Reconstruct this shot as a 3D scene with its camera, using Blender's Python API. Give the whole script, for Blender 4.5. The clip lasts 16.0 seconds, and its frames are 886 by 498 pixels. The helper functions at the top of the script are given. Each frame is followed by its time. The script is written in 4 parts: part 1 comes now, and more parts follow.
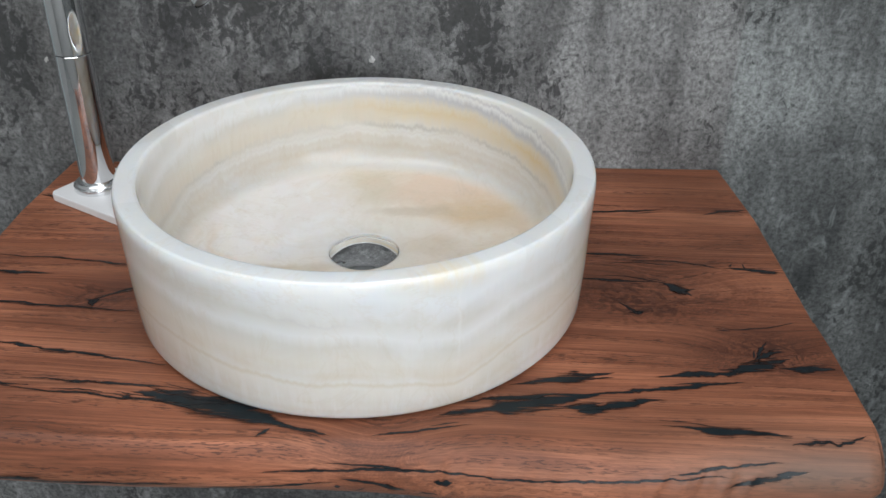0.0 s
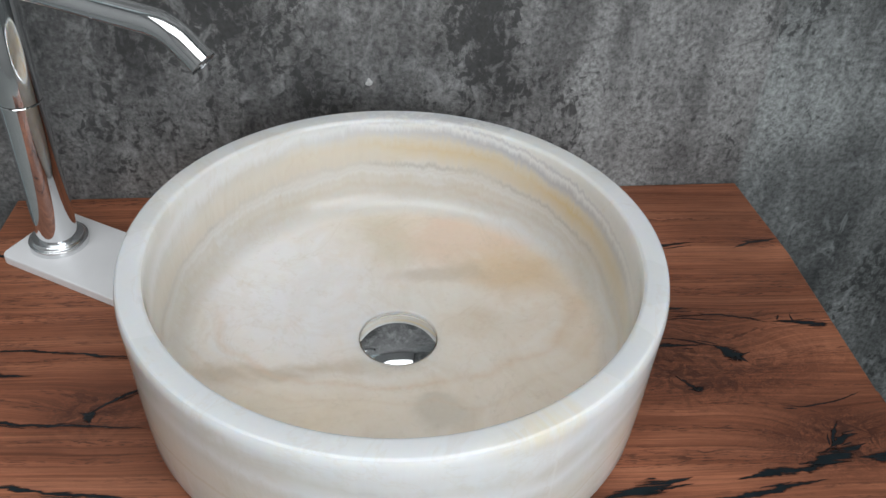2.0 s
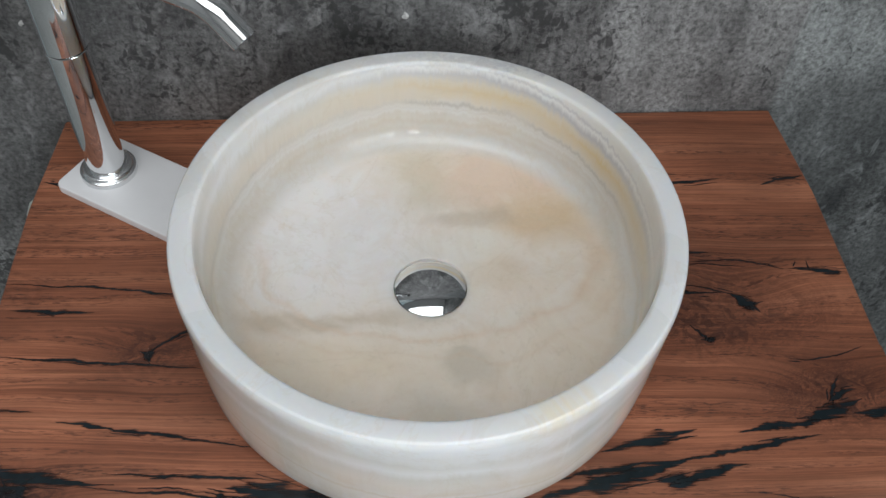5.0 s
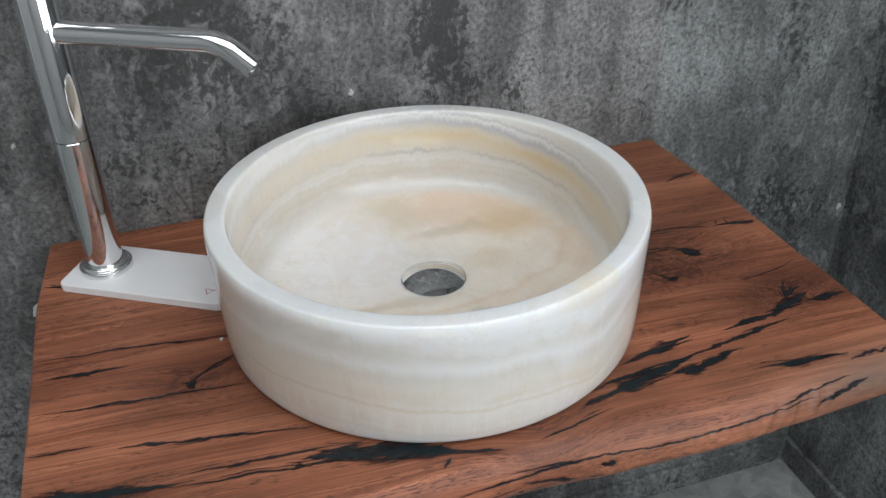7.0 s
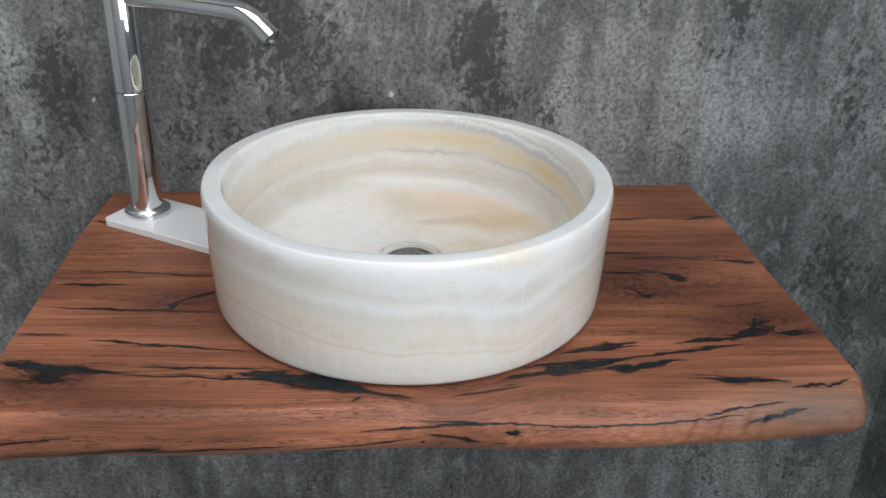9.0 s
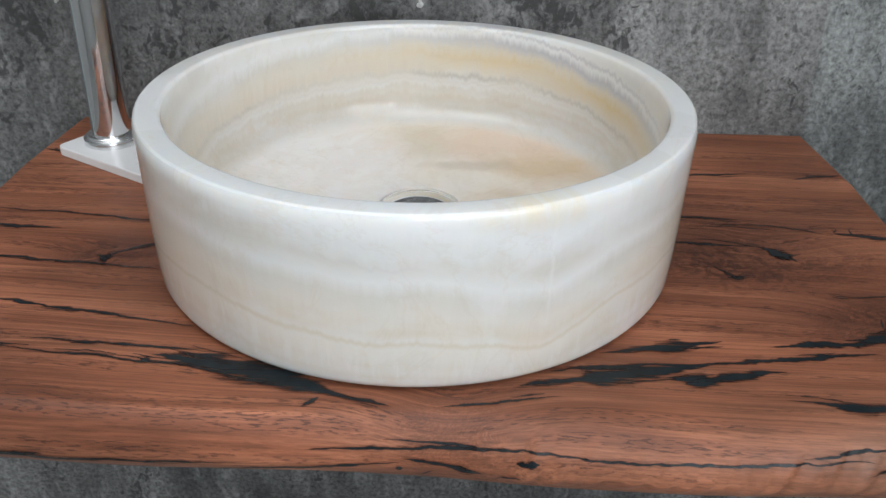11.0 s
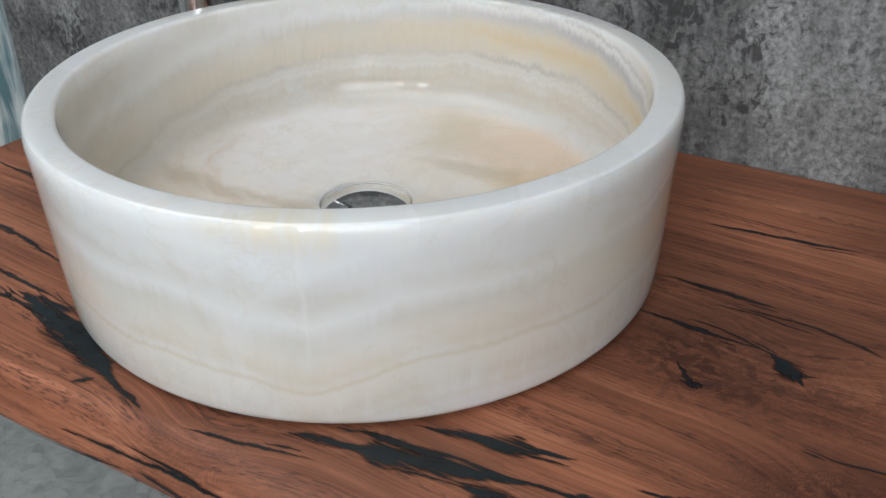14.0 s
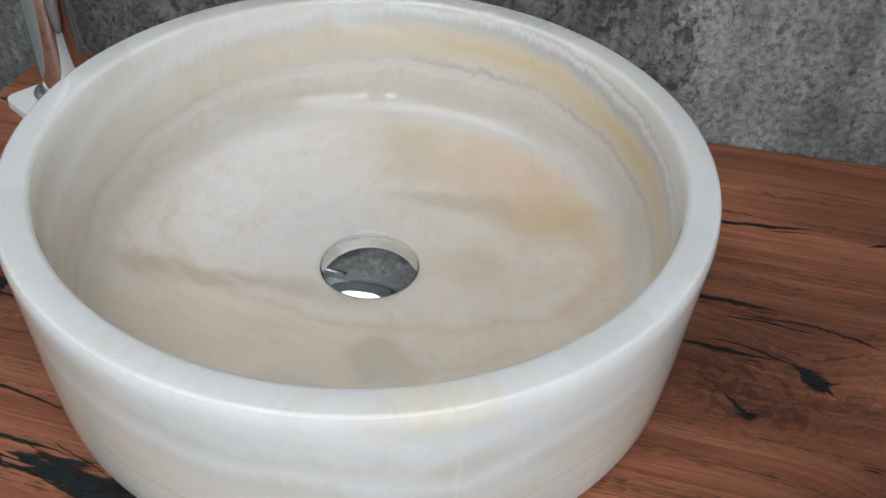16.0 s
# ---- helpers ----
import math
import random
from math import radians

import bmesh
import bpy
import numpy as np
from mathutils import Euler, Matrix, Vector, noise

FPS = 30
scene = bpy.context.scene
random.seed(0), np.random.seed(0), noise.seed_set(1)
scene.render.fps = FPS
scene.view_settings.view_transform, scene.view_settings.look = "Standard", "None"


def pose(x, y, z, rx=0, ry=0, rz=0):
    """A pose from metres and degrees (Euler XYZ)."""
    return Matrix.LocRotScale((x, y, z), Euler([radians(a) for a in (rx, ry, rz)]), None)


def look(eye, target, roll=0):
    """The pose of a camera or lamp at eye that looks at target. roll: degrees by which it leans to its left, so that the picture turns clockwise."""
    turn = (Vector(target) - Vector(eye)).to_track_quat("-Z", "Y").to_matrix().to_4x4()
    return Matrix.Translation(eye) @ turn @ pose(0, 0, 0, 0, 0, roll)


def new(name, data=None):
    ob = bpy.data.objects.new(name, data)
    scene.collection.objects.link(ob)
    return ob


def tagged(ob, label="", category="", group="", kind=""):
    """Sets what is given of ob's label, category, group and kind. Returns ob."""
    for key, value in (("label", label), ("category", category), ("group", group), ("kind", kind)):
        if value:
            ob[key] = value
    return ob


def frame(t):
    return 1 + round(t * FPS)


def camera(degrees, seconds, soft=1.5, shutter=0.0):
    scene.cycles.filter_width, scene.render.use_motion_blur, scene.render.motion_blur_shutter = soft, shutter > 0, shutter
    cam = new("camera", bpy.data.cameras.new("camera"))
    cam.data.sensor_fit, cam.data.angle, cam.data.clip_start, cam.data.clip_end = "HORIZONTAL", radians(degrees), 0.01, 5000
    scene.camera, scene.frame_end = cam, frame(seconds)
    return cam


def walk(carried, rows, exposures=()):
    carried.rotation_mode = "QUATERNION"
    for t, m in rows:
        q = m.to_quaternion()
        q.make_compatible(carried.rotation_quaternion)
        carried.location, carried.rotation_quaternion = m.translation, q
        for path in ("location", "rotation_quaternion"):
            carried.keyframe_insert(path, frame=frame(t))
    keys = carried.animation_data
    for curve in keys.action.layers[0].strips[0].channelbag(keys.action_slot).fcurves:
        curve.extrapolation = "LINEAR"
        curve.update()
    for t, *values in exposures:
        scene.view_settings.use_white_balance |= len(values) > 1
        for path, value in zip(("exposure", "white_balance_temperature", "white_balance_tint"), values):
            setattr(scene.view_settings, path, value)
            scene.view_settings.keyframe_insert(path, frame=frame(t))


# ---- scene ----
cam = camera(52.0, 16.0)
PATH = [
    (0, (0.088, -0.989, 1.154), (0.053, 0.735, 0.142), 0.3),
    (0.5, (0.07, -0.95, 1.163), (0.029, 0.734, 0.085), 1.0),
    (1, (0.028, -0.887, 1.168), (0.019, 0.769, 0.047), 0.5),
    (1.5, (-0.022, -0.835, 1.198), (0.108, 0.797, 0.048), 1.2),
    (2, (-0.039, -0.809, 1.246), (0.169, 0.752, 0.013), 2.9),
    (2.5, (-0.013, -0.798, 1.315), (0.193, 0.639, -0.06), 4.1),
    (3, (0.011, -0.764, 1.372), (0.134, 0.547, -0.133), 3.2),
    (3.5, (0.019, -0.723, 1.401), (0.088, 0.512, -0.171), 2.7),
    (4, (0.036, -0.688, 1.397), (0.02, 0.47, -0.234), 0.3),
    (4.2, (0.033, -0.682, 1.388), (0.015, 0.473, -0.245), 1.0),
    (6.3, (-0.192, -0.947, 1.297), (0.281, 0.593, 0.112), -1.1),
    (6.5, (-0.202, -0.962, 1.276), (0.281, 0.602, 0.128), -2.2),
    (7, (-0.216, -0.979, 1.237), (0.293, 0.625, 0.157), -1.5),
    (7.5, (-0.2, -1.007, 1.208), (0.313, 0.613, 0.152), 0.3),
    (8, (-0.151, -1.064, 1.189), (0.249, 0.61, 0.171), -0.6),
    (8.5, (-0.078, -1.131, 1.179), (0.175, 0.626, 0.257), -1.1),
    (8.7, (-0.061, -1.138, 1.174), (0.151, 0.638, 0.279), -0.1),
    (10.8, (0.026, -0.932, 1.06), (-0.005, 0.826, 0.106), 1.1),
    (11, (0.033, -0.92, 1.049), (-0.002, 0.828, 0.078), 1.1),
    (11.5, (0.08, -0.893, 1.036), (-0.039, 0.819, 0.008), 0.8),
    (12, (0.152, -0.852, 1.019), (-0.174, 0.828, -0.016), 0.8),
    (12.5, (0.238, -0.803, 1.012), (-0.393, 0.814, 0.02), -1.4),
    (13, (0.315, -0.757, 1.013), (-0.453, 0.802, 0.022), -2.3),
    (13.5, (0.346, -0.734, 1.015), (-0.525, 0.762, 0.014), -2.8),
    (14, (0.333, -0.726, 1.021), (-0.538, 0.757, 0.001), -0.7),
    (14.5, (0.301, -0.725, 1.029), (-0.568, 0.761, 0.011), 0.9),
    (15, (0.244, -0.723, 1.044), (-0.482, 0.818, -0.004), 2.7),
    (15.5, (0.167, -0.713, 1.084), (-0.287, 0.844, -0.086), 3.9),
    (16, (0.115, -0.696, 1.124), (-0.118, 0.802, -0.181), 3.4),
]
walk(cam, [(t, look(eye, target, roll)) for t, eye, target, roll in PATH],
     [(0, 0.0), (2, -0.12), (4, -0.26), (6.5, -0.14), (8.5, 0.0), (11, -0.05), (12.5, -0.18), (14, -0.16), (16, -0.25)])

# ---- world, lights ----
SLAB = 0.69            # height of the countertop
world = bpy.data.worlds.new("sky")
scene.world = world
world.use_nodes = True
wn = world.node_tree
sky = wn.nodes.new("ShaderNodeTexSky")
sky.sky_type, sky.sun_disc = "NISHITA", False
sky.sun_elevation, sky.sun_rotation = radians(42), radians(200)
wn.links.new(sky.outputs[0], wn.nodes["Background"].inputs[0])
wn.nodes["Background"].inputs[1].default_value = 0.1

ROOM_L, ROOM_R, ROOM_F, ROOM_H = -2.3, 0.757, -2.4, 2.6
GROUND = -0.033        # the floor's height
WINDOWS = ((0.08, 0.27), (0.54, 0.73))   # two narrow windows behind the camera: x from, x to
WIN_Z = (0.95, 2.05)
SIDE = (-1.95, -1.00, 0.80, 2.20)         # added side window, unseen: y from, y to, z from, z to
PANEL = (-1.60, 0.68, -1.95, -0.40)       # the ceiling light: x from, x to, y from, y to


def area_lamp(name, where, target, sx, sy, watts, colour):
    lamp = bpy.data.lights.new(name, "AREA")
    lamp.shape, lamp.size, lamp.size_y, lamp.energy, lamp.color = "RECTANGLE", sx, sy, watts, colour
    ob = new(name, lamp)
    ob.matrix_world = look(where, target)
    return ob


for wx0, wx1 in WINDOWS:
    area_lamp("window_daylight", ((wx0 + wx1) / 2, ROOM_F + 0.03, (WIN_Z[0] + WIN_Z[1]) / 2), ((wx0 + wx1) / 2, 0, (WIN_Z[0] + WIN_Z[1]) / 2),
              wx1 - wx0 - 0.03, WIN_Z[1] - WIN_Z[0] - 0.02, 6.5, (0.91, 0.96, 1.0))
# fill light added to brighten the basin's right flank; no window is known here
area_lamp("side_window_daylight", (ROOM_R - 0.02, (SIDE[0] + SIDE[1]) / 2, (SIDE[2] + SIDE[3]) / 2), (-0.4, (SIDE[0] + SIDE[1]) / 2 + 0.35, 1.2),
          SIDE[1] - SIDE[0] - 0.06, SIDE[3] - SIDE[2] - 0.06, 15, (0.91, 0.96, 1.0))
area_lamp("ceiling_panel_light", ((PANEL[0] + PANEL[1]) / 2, (PANEL[2] + PANEL[3]) / 2, ROOM_H - 0.012), ((PANEL[0] + PANEL[1]) / 2, (PANEL[2] + PANEL[3]) / 2, 0),
          PANEL[1] - PANEL[0] - 0.04, PANEL[3] - PANEL[2] - 0.04, 29, (0.955, 0.98, 1.0))


# ---- materials ----
class Mat:
    """A small builder for node materials."""

    def __init__(self, name, rough=0.5, metal=0.0, colour=(0.5, 0.5, 0.5)):
        self.m = bpy.data.materials.new(name)
        self.m.use_nodes = True
        self.t = self.m.node_tree
        self.b = self.t.nodes["Principled BSDF"]
        self.b.inputs["Roughness"].default_value = rough
        self.b.inputs["Metallic"].default_value = metal
        self.b.inputs["Base Color"].default_value = (*colour, 1)

    def n(self, kind):
        return self.t.nodes.new("ShaderNode" + kind)

    def put(self, socket, value):
        if isinstance(value, bpy.types.NodeSocket):
            self.t.links.new(value, socket)
        elif isinstance(value, (tuple, list)) and len(value) == 3 and socket.type == "RGBA":
            socket.default_value = (*value, 1)
        else:
            socket.default_value = value

    def pos(self):
        return self.n("NewGeometry").outputs["Position"]

    def xyz(self, v=None):
        s = self.n("SeparateXYZ")
        self.put(s.inputs[0], v or self.pos())
        return s.outputs

    def vec(self, x, y, z):
        c = self.n("CombineXYZ")
        for i, v in enumerate((x, y, z)):
            self.put(c.inputs[i], v)
        return c.outputs[0]

    def f(self, op, a, b=0.0, c=0.0, clamp=False):
        m = self.n("Math")
        m.operation, m.use_clamp = op, clamp
        for i, v in enumerate((a, b, c)):
            self.put(m.inputs[i], v)
        return m.outputs[0]

    def scaled(self, v, sx, sy, sz):
        m = self.n("VectorMath")
        m.operation = "MULTIPLY"
        self.put(m.inputs[0], v)
        m.inputs[1].default_value = (sx, sy, sz)
        return m.outputs[0]

    def noise(self, v, scale, detail=4.0, rough=0.55, warp=0.0):
        n = self.n("TexNoise")
        self.put(n.inputs["Vector"], v)
        n.inputs["Scale"].default_value, n.inputs["Detail"].default_value = scale, detail
        n.inputs["Roughness"].default_value, n.inputs["Distortion"].default_value = rough, warp
        return n.outputs[0]

    def voronoi(self, v, scale, feature="F1"):
        n = self.n("TexVoronoi")
        n.feature = feature
        self.put(n.inputs["Vector"], v)
        n.inputs["Scale"].default_value = scale
        return n.outputs

    def ramp(self, fac, *stops):
        r = self.n("ValToRGB")
        self.put(r.inputs[0], fac)
        e = r.color_ramp.elements
        while len(e) < len(stops):
            e.new(0.5)
        for el, (at, col) in zip(e, stops):
            el.position = at
            el.color = (*col, 1) if isinstance(col, tuple) else (col, col, col, 1)
        return r.outputs[0]

    def mix(self, fac, a, b, blend="MIX"):
        m = self.n("Mix")
        m.data_type, m.blend_type = "RGBA", blend
        self.put(m.inputs[0], fac)
        self.put(m.inputs[6], a)
        self.put(m.inputs[7], b)
        return m.outputs[2]

    def bump(self, height, strength, dist=0.001):
        b = self.n("Bump")
        b.inputs["Strength"].default_value, b.inputs["Distance"].default_value = strength, dist
        self.put(b.inputs["Height"], height)
        self.t.links.new(b.outputs[0], self.b.inputs["Normal"])

    def colour(self, v):
        self.put(self.b.inputs["Base Color"], v)
        return self

    def gloss(self, v):
        self.put(self.b.inputs["Roughness"], v)

    def blob(self, p, x, y, z, rx, ry, rz):
        """1 in the middle of a soft ellipsoid, 0 outside it."""
        o = self.xyz(p)
        d = self.f("ADD", self.f("POWER", self.f("DIVIDE", self.f("SUBTRACT", o[0], x), rx), 2.0),
                   self.f("POWER", self.f("DIVIDE", self.f("SUBTRACT", o[1], y), ry), 2.0))
        d = self.f("ADD", d, self.f("POWER", self.f("DIVIDE", self.f("SUBTRACT", o[2], z), rz), 2.0))
        return self.f("POWER", 2.718, self.f("MULTIPLY", d, -1.0))


def concrete_mat():
    """Grey concrete-look wall panel: trowel clouds, dark flaked patches, hairline cracks, pores."""
    k = Mat("concrete", 0.62)
    p = k.pos()
    cloud = k.noise(p, 3.2, 6, 0.6, 0.4)
    streak = k.noise(k.scaled(p, 1, 1, 0.35), 20, 7, 0.66, 0.3)
    grain = k.noise(p, 170, 5, 0.7)
    base = k.ramp(k.f("ADD", k.f("MULTIPLY", cloud, 0.5), k.f("MULTIPLY", streak, 0.5)),
                  (0.37, (0.052, 0.053, 0.054)), (0.50, (0.138, 0.138, 0.137)), (0.62, (0.285, 0.287, 0.285)))
    base = k.mix(1.0, base, k.ramp(grain, (0.3, 0.14), (0.7, 0.84)), "OVERLAY")
    where = k.f("ADD", k.noise(p, 7, 4, 0.55), k.f("MULTIPLY", k.blob(p, -0.27, 0, 0.775, 0.11, 1, 0.05), 0.17))
    for bx, bz, rx, rz, a in ((0.088, 0.875, 0.045, 0.07, 0.27), (-0.165, 0.90, 0.07, 0.08, 0.21), (-0.42, 0.84, 0.05, 0.08, 0.20),
                              (0.62, 0.60, 0.05, 0.07, 0.10), (0.43, 0.93, 0.025, 0.05, 0.20), (0.03, 0.95, 0.05, 0.05, 0.12), (-0.10, 0.79, 0.07, 0.03, 0.08), (0.09, 0.77, 0.05, 0.03, 0.06), (0.24, 0.88, 0.07, 0.10, -0.10), (0.33, 0.80, 0.08, 0.10, -0.06)):
        where = k.f("ADD", where, k.f("MULTIPLY", k.blob(p, bx, 0, bz, rx, 1, rz), a))
    flake = k.noise(k.scaled(p, 1.1, 1, 0.85), 95, 4, 0.62, 0.5)
    mask = k.ramp(k.f("ADD", k.f("MULTIPLY", where, 0.75), k.f("MULTIPLY", flake, 0.62)), (0.765, 0.0), (0.815, 1.0))
    base = k.mix(k.f("MULTIPLY", mask, 0.82), base, (0.030, 0.031, 0.031))
    fine = k.ramp(k.noise(k.scaled(p, 1, 1, 0.6), 130, 5, 0.65, 0.4), (0.57, 0.0), (0.66, 1.0))
    base = k.mix(k.f("MULTIPLY", fine, 0.65), base, (0.055, 0.056, 0.058))
    pale = k.ramp(k.noise(k.scaled(p, 1.2, 1, 0.7), 38, 6, 0.68, 0.7), (0.55, 0.0), (0.68, 1.0))
    base = k.mix(k.f("MULTIPLY", pale, 0.45), base, (0.40, 0.405, 0.405))
    # the next panel is a shade greener
    side = k.f("MULTIPLY", k.f("SUBTRACT", k.xyz()[0], 0.393), 180.0, clamp=True)
    base = k.mix(side, base, k.mix(1.0, base, (0.99, 1.04, 1.04), "MULTIPLY"))
    crack = k.ramp(k.voronoi(k.scaled(p, 1, 1, 0.7), 5.5, "DISTANCE_TO_EDGE")[0], (0.0, 1.0), (0.006, 0.0))
    crack = k.f("MULTIPLY", crack, k.ramp(k.noise(p, 6, 2), (0.52, 0.0), (0.62, 1.0)))
    base = k.mix(k.f("MULTIPLY", crack, 0.5), base, (0.05, 0.05, 0.05))
    k.colour(base)
    k.gloss(k.ramp(cloud, (0.3, 0.5), (0.7, 0.72)))
    k.bump(k.f("ADD", k.f("MULTIPLY", flake, 0.4), k.f("MULTIPLY", grain, 0.6)), 0.16, 0.0006)
    return k.m


def wood_mat():
    """Oiled reddish oak, grain along x that flows round the knots, dark pores, fine splits."""
    k = Mat("oiled_oak", 0.42)
    o = k.xyz()
    y = o[1]
    p = k.pos()
    bend = k.noise(k.scaled(p, 2.6, 6, 6), 1.0, 3, 0.5)
    v = k.f("ADD", y, k.f("MULTIPLY", k.f("SUBTRACT", bend, 0.5), 0.030))
    v = k.f("ADD", v, k.f("MULTIPLY", o[0], 0.035))
    for kx, ky, rx, ry, a in ((0.292, -0.268, 0.055, 0.03, 0.016), (0.345, -0.372, 0.05, 0.026, 0.014), (-0.336, -0.435, 0.04, 0.02, 0.012),
                              (-0.245, -0.305, 0.05, 0.02, 0.010), (0.03, -0.49, 0.05, 0.03, 0.012)):
        b = k.blob(k.vec(o[0], y, 0.0), kx, ky, 0, rx, ry, 1)
        v = k.f("ADD", v, k.f("MULTIPLY", b, a))
        v = k.f("ADD", v, k.f("MULTIPLY", k.f("MULTIPLY", b, k.f("SUBTRACT", y, ky)), 0.9))
    flow = k.vec(o[0], v, o[2])
    rings = k.noise(k.scaled(flow, 3.0, 95, 70), 1.0, 5, 0.62)
    broad = k.noise(k.scaled(flow, 1.4, 22, 22), 1.0, 3, 0.5)
    fibre = k.noise(k.scaled(flow, 7, 520, 420), 1.0, 4, 0.65)
    tone = k.noise(k.scaled(flow, 5, 11, 11), 1.0, 3, 0.5)
    info = k.n("ObjectInfo").outputs["Random"]
    base = k.ramp(k.f("ADD", k.f("MULTIPLY", rings, 0.6), k.f("MULTIPLY", broad, 0.4)), (0.29, (0.145, 0.050, 0.026)), (0.44, (0.230, 0.081, 0.042)), (0.55, (0.288, 0.108, 0.057)), (0.69, (0.375, 0.152, 0.085)))
    base = k.mix(0.6, base, k.ramp(fibre, (0.30, 0.17), (0.70, 0.82)), "OVERLAY")
    base = k.mix(0.6, base, k.ramp(tone, (0.34, 0.25), (0.66, 0.74)), "OVERLAY")
    base = k.mix(0.25, base, k.ramp(info, (0.0, 0.34), (1.0, 0.66)), "OVERLAY")
    dash = k.ramp(k.noise(k.scaled(flow, 1.6, 85, 60), 1.0, 2, 0.5), (0.48, 0.15), (0.58, 1.0))
    pore = k.ramp(k.noise(k.scaled(flow, 110, 900, 760), 1.0, 2, 0.5), (0.545, 0.0), (0.60, 1.0))
    pore = k.f("MULTIPLY", pore, dash)
    base = k.mix(k.f("MULTIPLY", pore, 0.62), base, (0.032, 0.011, 0.008))
    split = k.ramp(k.noise(k.scaled(flow, 3.5, 150, 120), 1.0, 5, 0.6), (0.675, 0.0), (0.72, 1.0))
    base = k.mix(k.f("MULTIPLY", split, 0.65), base, (0.020, 0.012, 0.012))
    # dark burl round the knots, with curled rings
    curl = k.noise(k.scaled(p, 1, 1.5, 1.5), 26, 5, 0.6, 2.6)
    lines = k.ramp(k.f("FRACT", k.f("MULTIPLY", curl, 13.0)), (0.0, 0.15), (0.35, 1.0), (0.8, 0.45), (1.0, 0.15))
    for kx, ky, rx, ry, a in ((0.282, -0.278, 0.095, 0.040, 0.6), (0.350, -0.368, 0.065, 0.030, 0.85), (-0.338, -0.438, 0.040, 0.018, 0.85), (-0.235, -0.297, 0.045, 0.018, 0.6), (0.03, -0.49, 0.03, 0.03, 0.5)):
        soft = k.blob(k.vec(o[0], y, 0.0), kx, ky, 0, rx, ry, 1)
        burl = k.f("MULTIPLY", k.f("MULTIPLY", soft, 1.9, clamp=True), lines)
        base = k.mix(k.f("MULTIPLY", burl, a), base, (0.060, 0.020, 0.012))
    # rings that run round each knot
    for kx, ky, rx, ry, sq in ((0.293, -0.266, 0.075, 0.046, 1.7), (0.348, -0.368, 0.052, 0.034, 1.8), (-0.338, -0.438, 0.035, 0.020, 1.8), (-0.244, -0.303, 0.034, 0.026, 1.2), (-0.40, -0.235, 0.05, 0.03, 2.0)):
        dx, dy = k.f("DIVIDE", k.f("SUBTRACT", o[0], kx), sq), k.f("SUBTRACT", y, ky)
        e = k.f("SQRT", k.f("ADD", k.f("MULTIPLY", dx, dx), k.f("MULTIPLY", dy, dy)))
        e = k.f("ADD", e, k.f("MULTIPLY", k.f("SUBTRACT", k.noise(p, 20, 3, 0.5, 0.6), 0.5), 0.034))
        ring = k.noise(k.vec(k.f("MULTIPLY", e, 150.0), 0.5, 0.5), 1.0, 3, 0.6)
        soft = k.f("MULTIPLY", k.blob(k.vec(o[0], y, 0.0), kx, ky, 0, rx, ry, 1), 1.5, clamp=True)
        base = k.mix(k.f("MULTIPLY", k.f("MULTIPLY", soft, k.ramp(ring, (0.36, 1.0), (0.56, 0.0))), 0.55), base, (0.090, 0.028, 0.014))
    # dark mottled burl beside the knots
    mott = k.ramp(k.noise(k.scaled(p, 1, 1.3, 1), 62, 4, 0.6, 1.6), (0.46, 0.0), (0.58, 1.0))
    for kx, ky, rx, ry, a in ((0.262, -0.285, 0.060, 0.032, 0.65), (0.352, -0.366, 0.034, 0.022, 0.8), (-0.335, -0.430, 0.036, 0.017, 0.9), (-0.246, -0.300, 0.026, 0.018, 0.6)):
        soft = k.f("MULTIPLY", k.blob(k.vec(o[0], y, 0.0), kx, ky, 0, rx, ry, 1), 1.6, clamp=True)
        base = k.mix(k.f("MULTIPLY", soft, 0.12), base, (0.105, 0.034, 0.016))
        base = k.mix(k.f("MULTIPLY", k.f("MULTIPLY", soft, mott), a), base, (0.040, 0.014, 0.009))
    # worn brown-grey sapwood towards the right end of the natural edge
    sap = k.f("MULTIPLY", k.blob(p, 0.36, -0.50, SLAB - 0.014, 0.10, 0.04, 0.026), k.ramp(tone, (0.3, 0.5), (0.6, 1.0)))
    base = k.mix(k.f("MULTIPLY", sap, 0.85), base, (0.135, 0.095, 0.072))
    k.b.inputs["Specular IOR Level"].default_value = 0.38
    k.colour(base)
    k.gloss(k.ramp(rings, (0.3, 0.44), (0.7, 0.58)))
    k.bump(k.f("SUBTRACT", k.f("MULTIPLY", fibre, 0.6), k.f("ADD", pore, split)), 0.32, 0.0006)
    return k.m


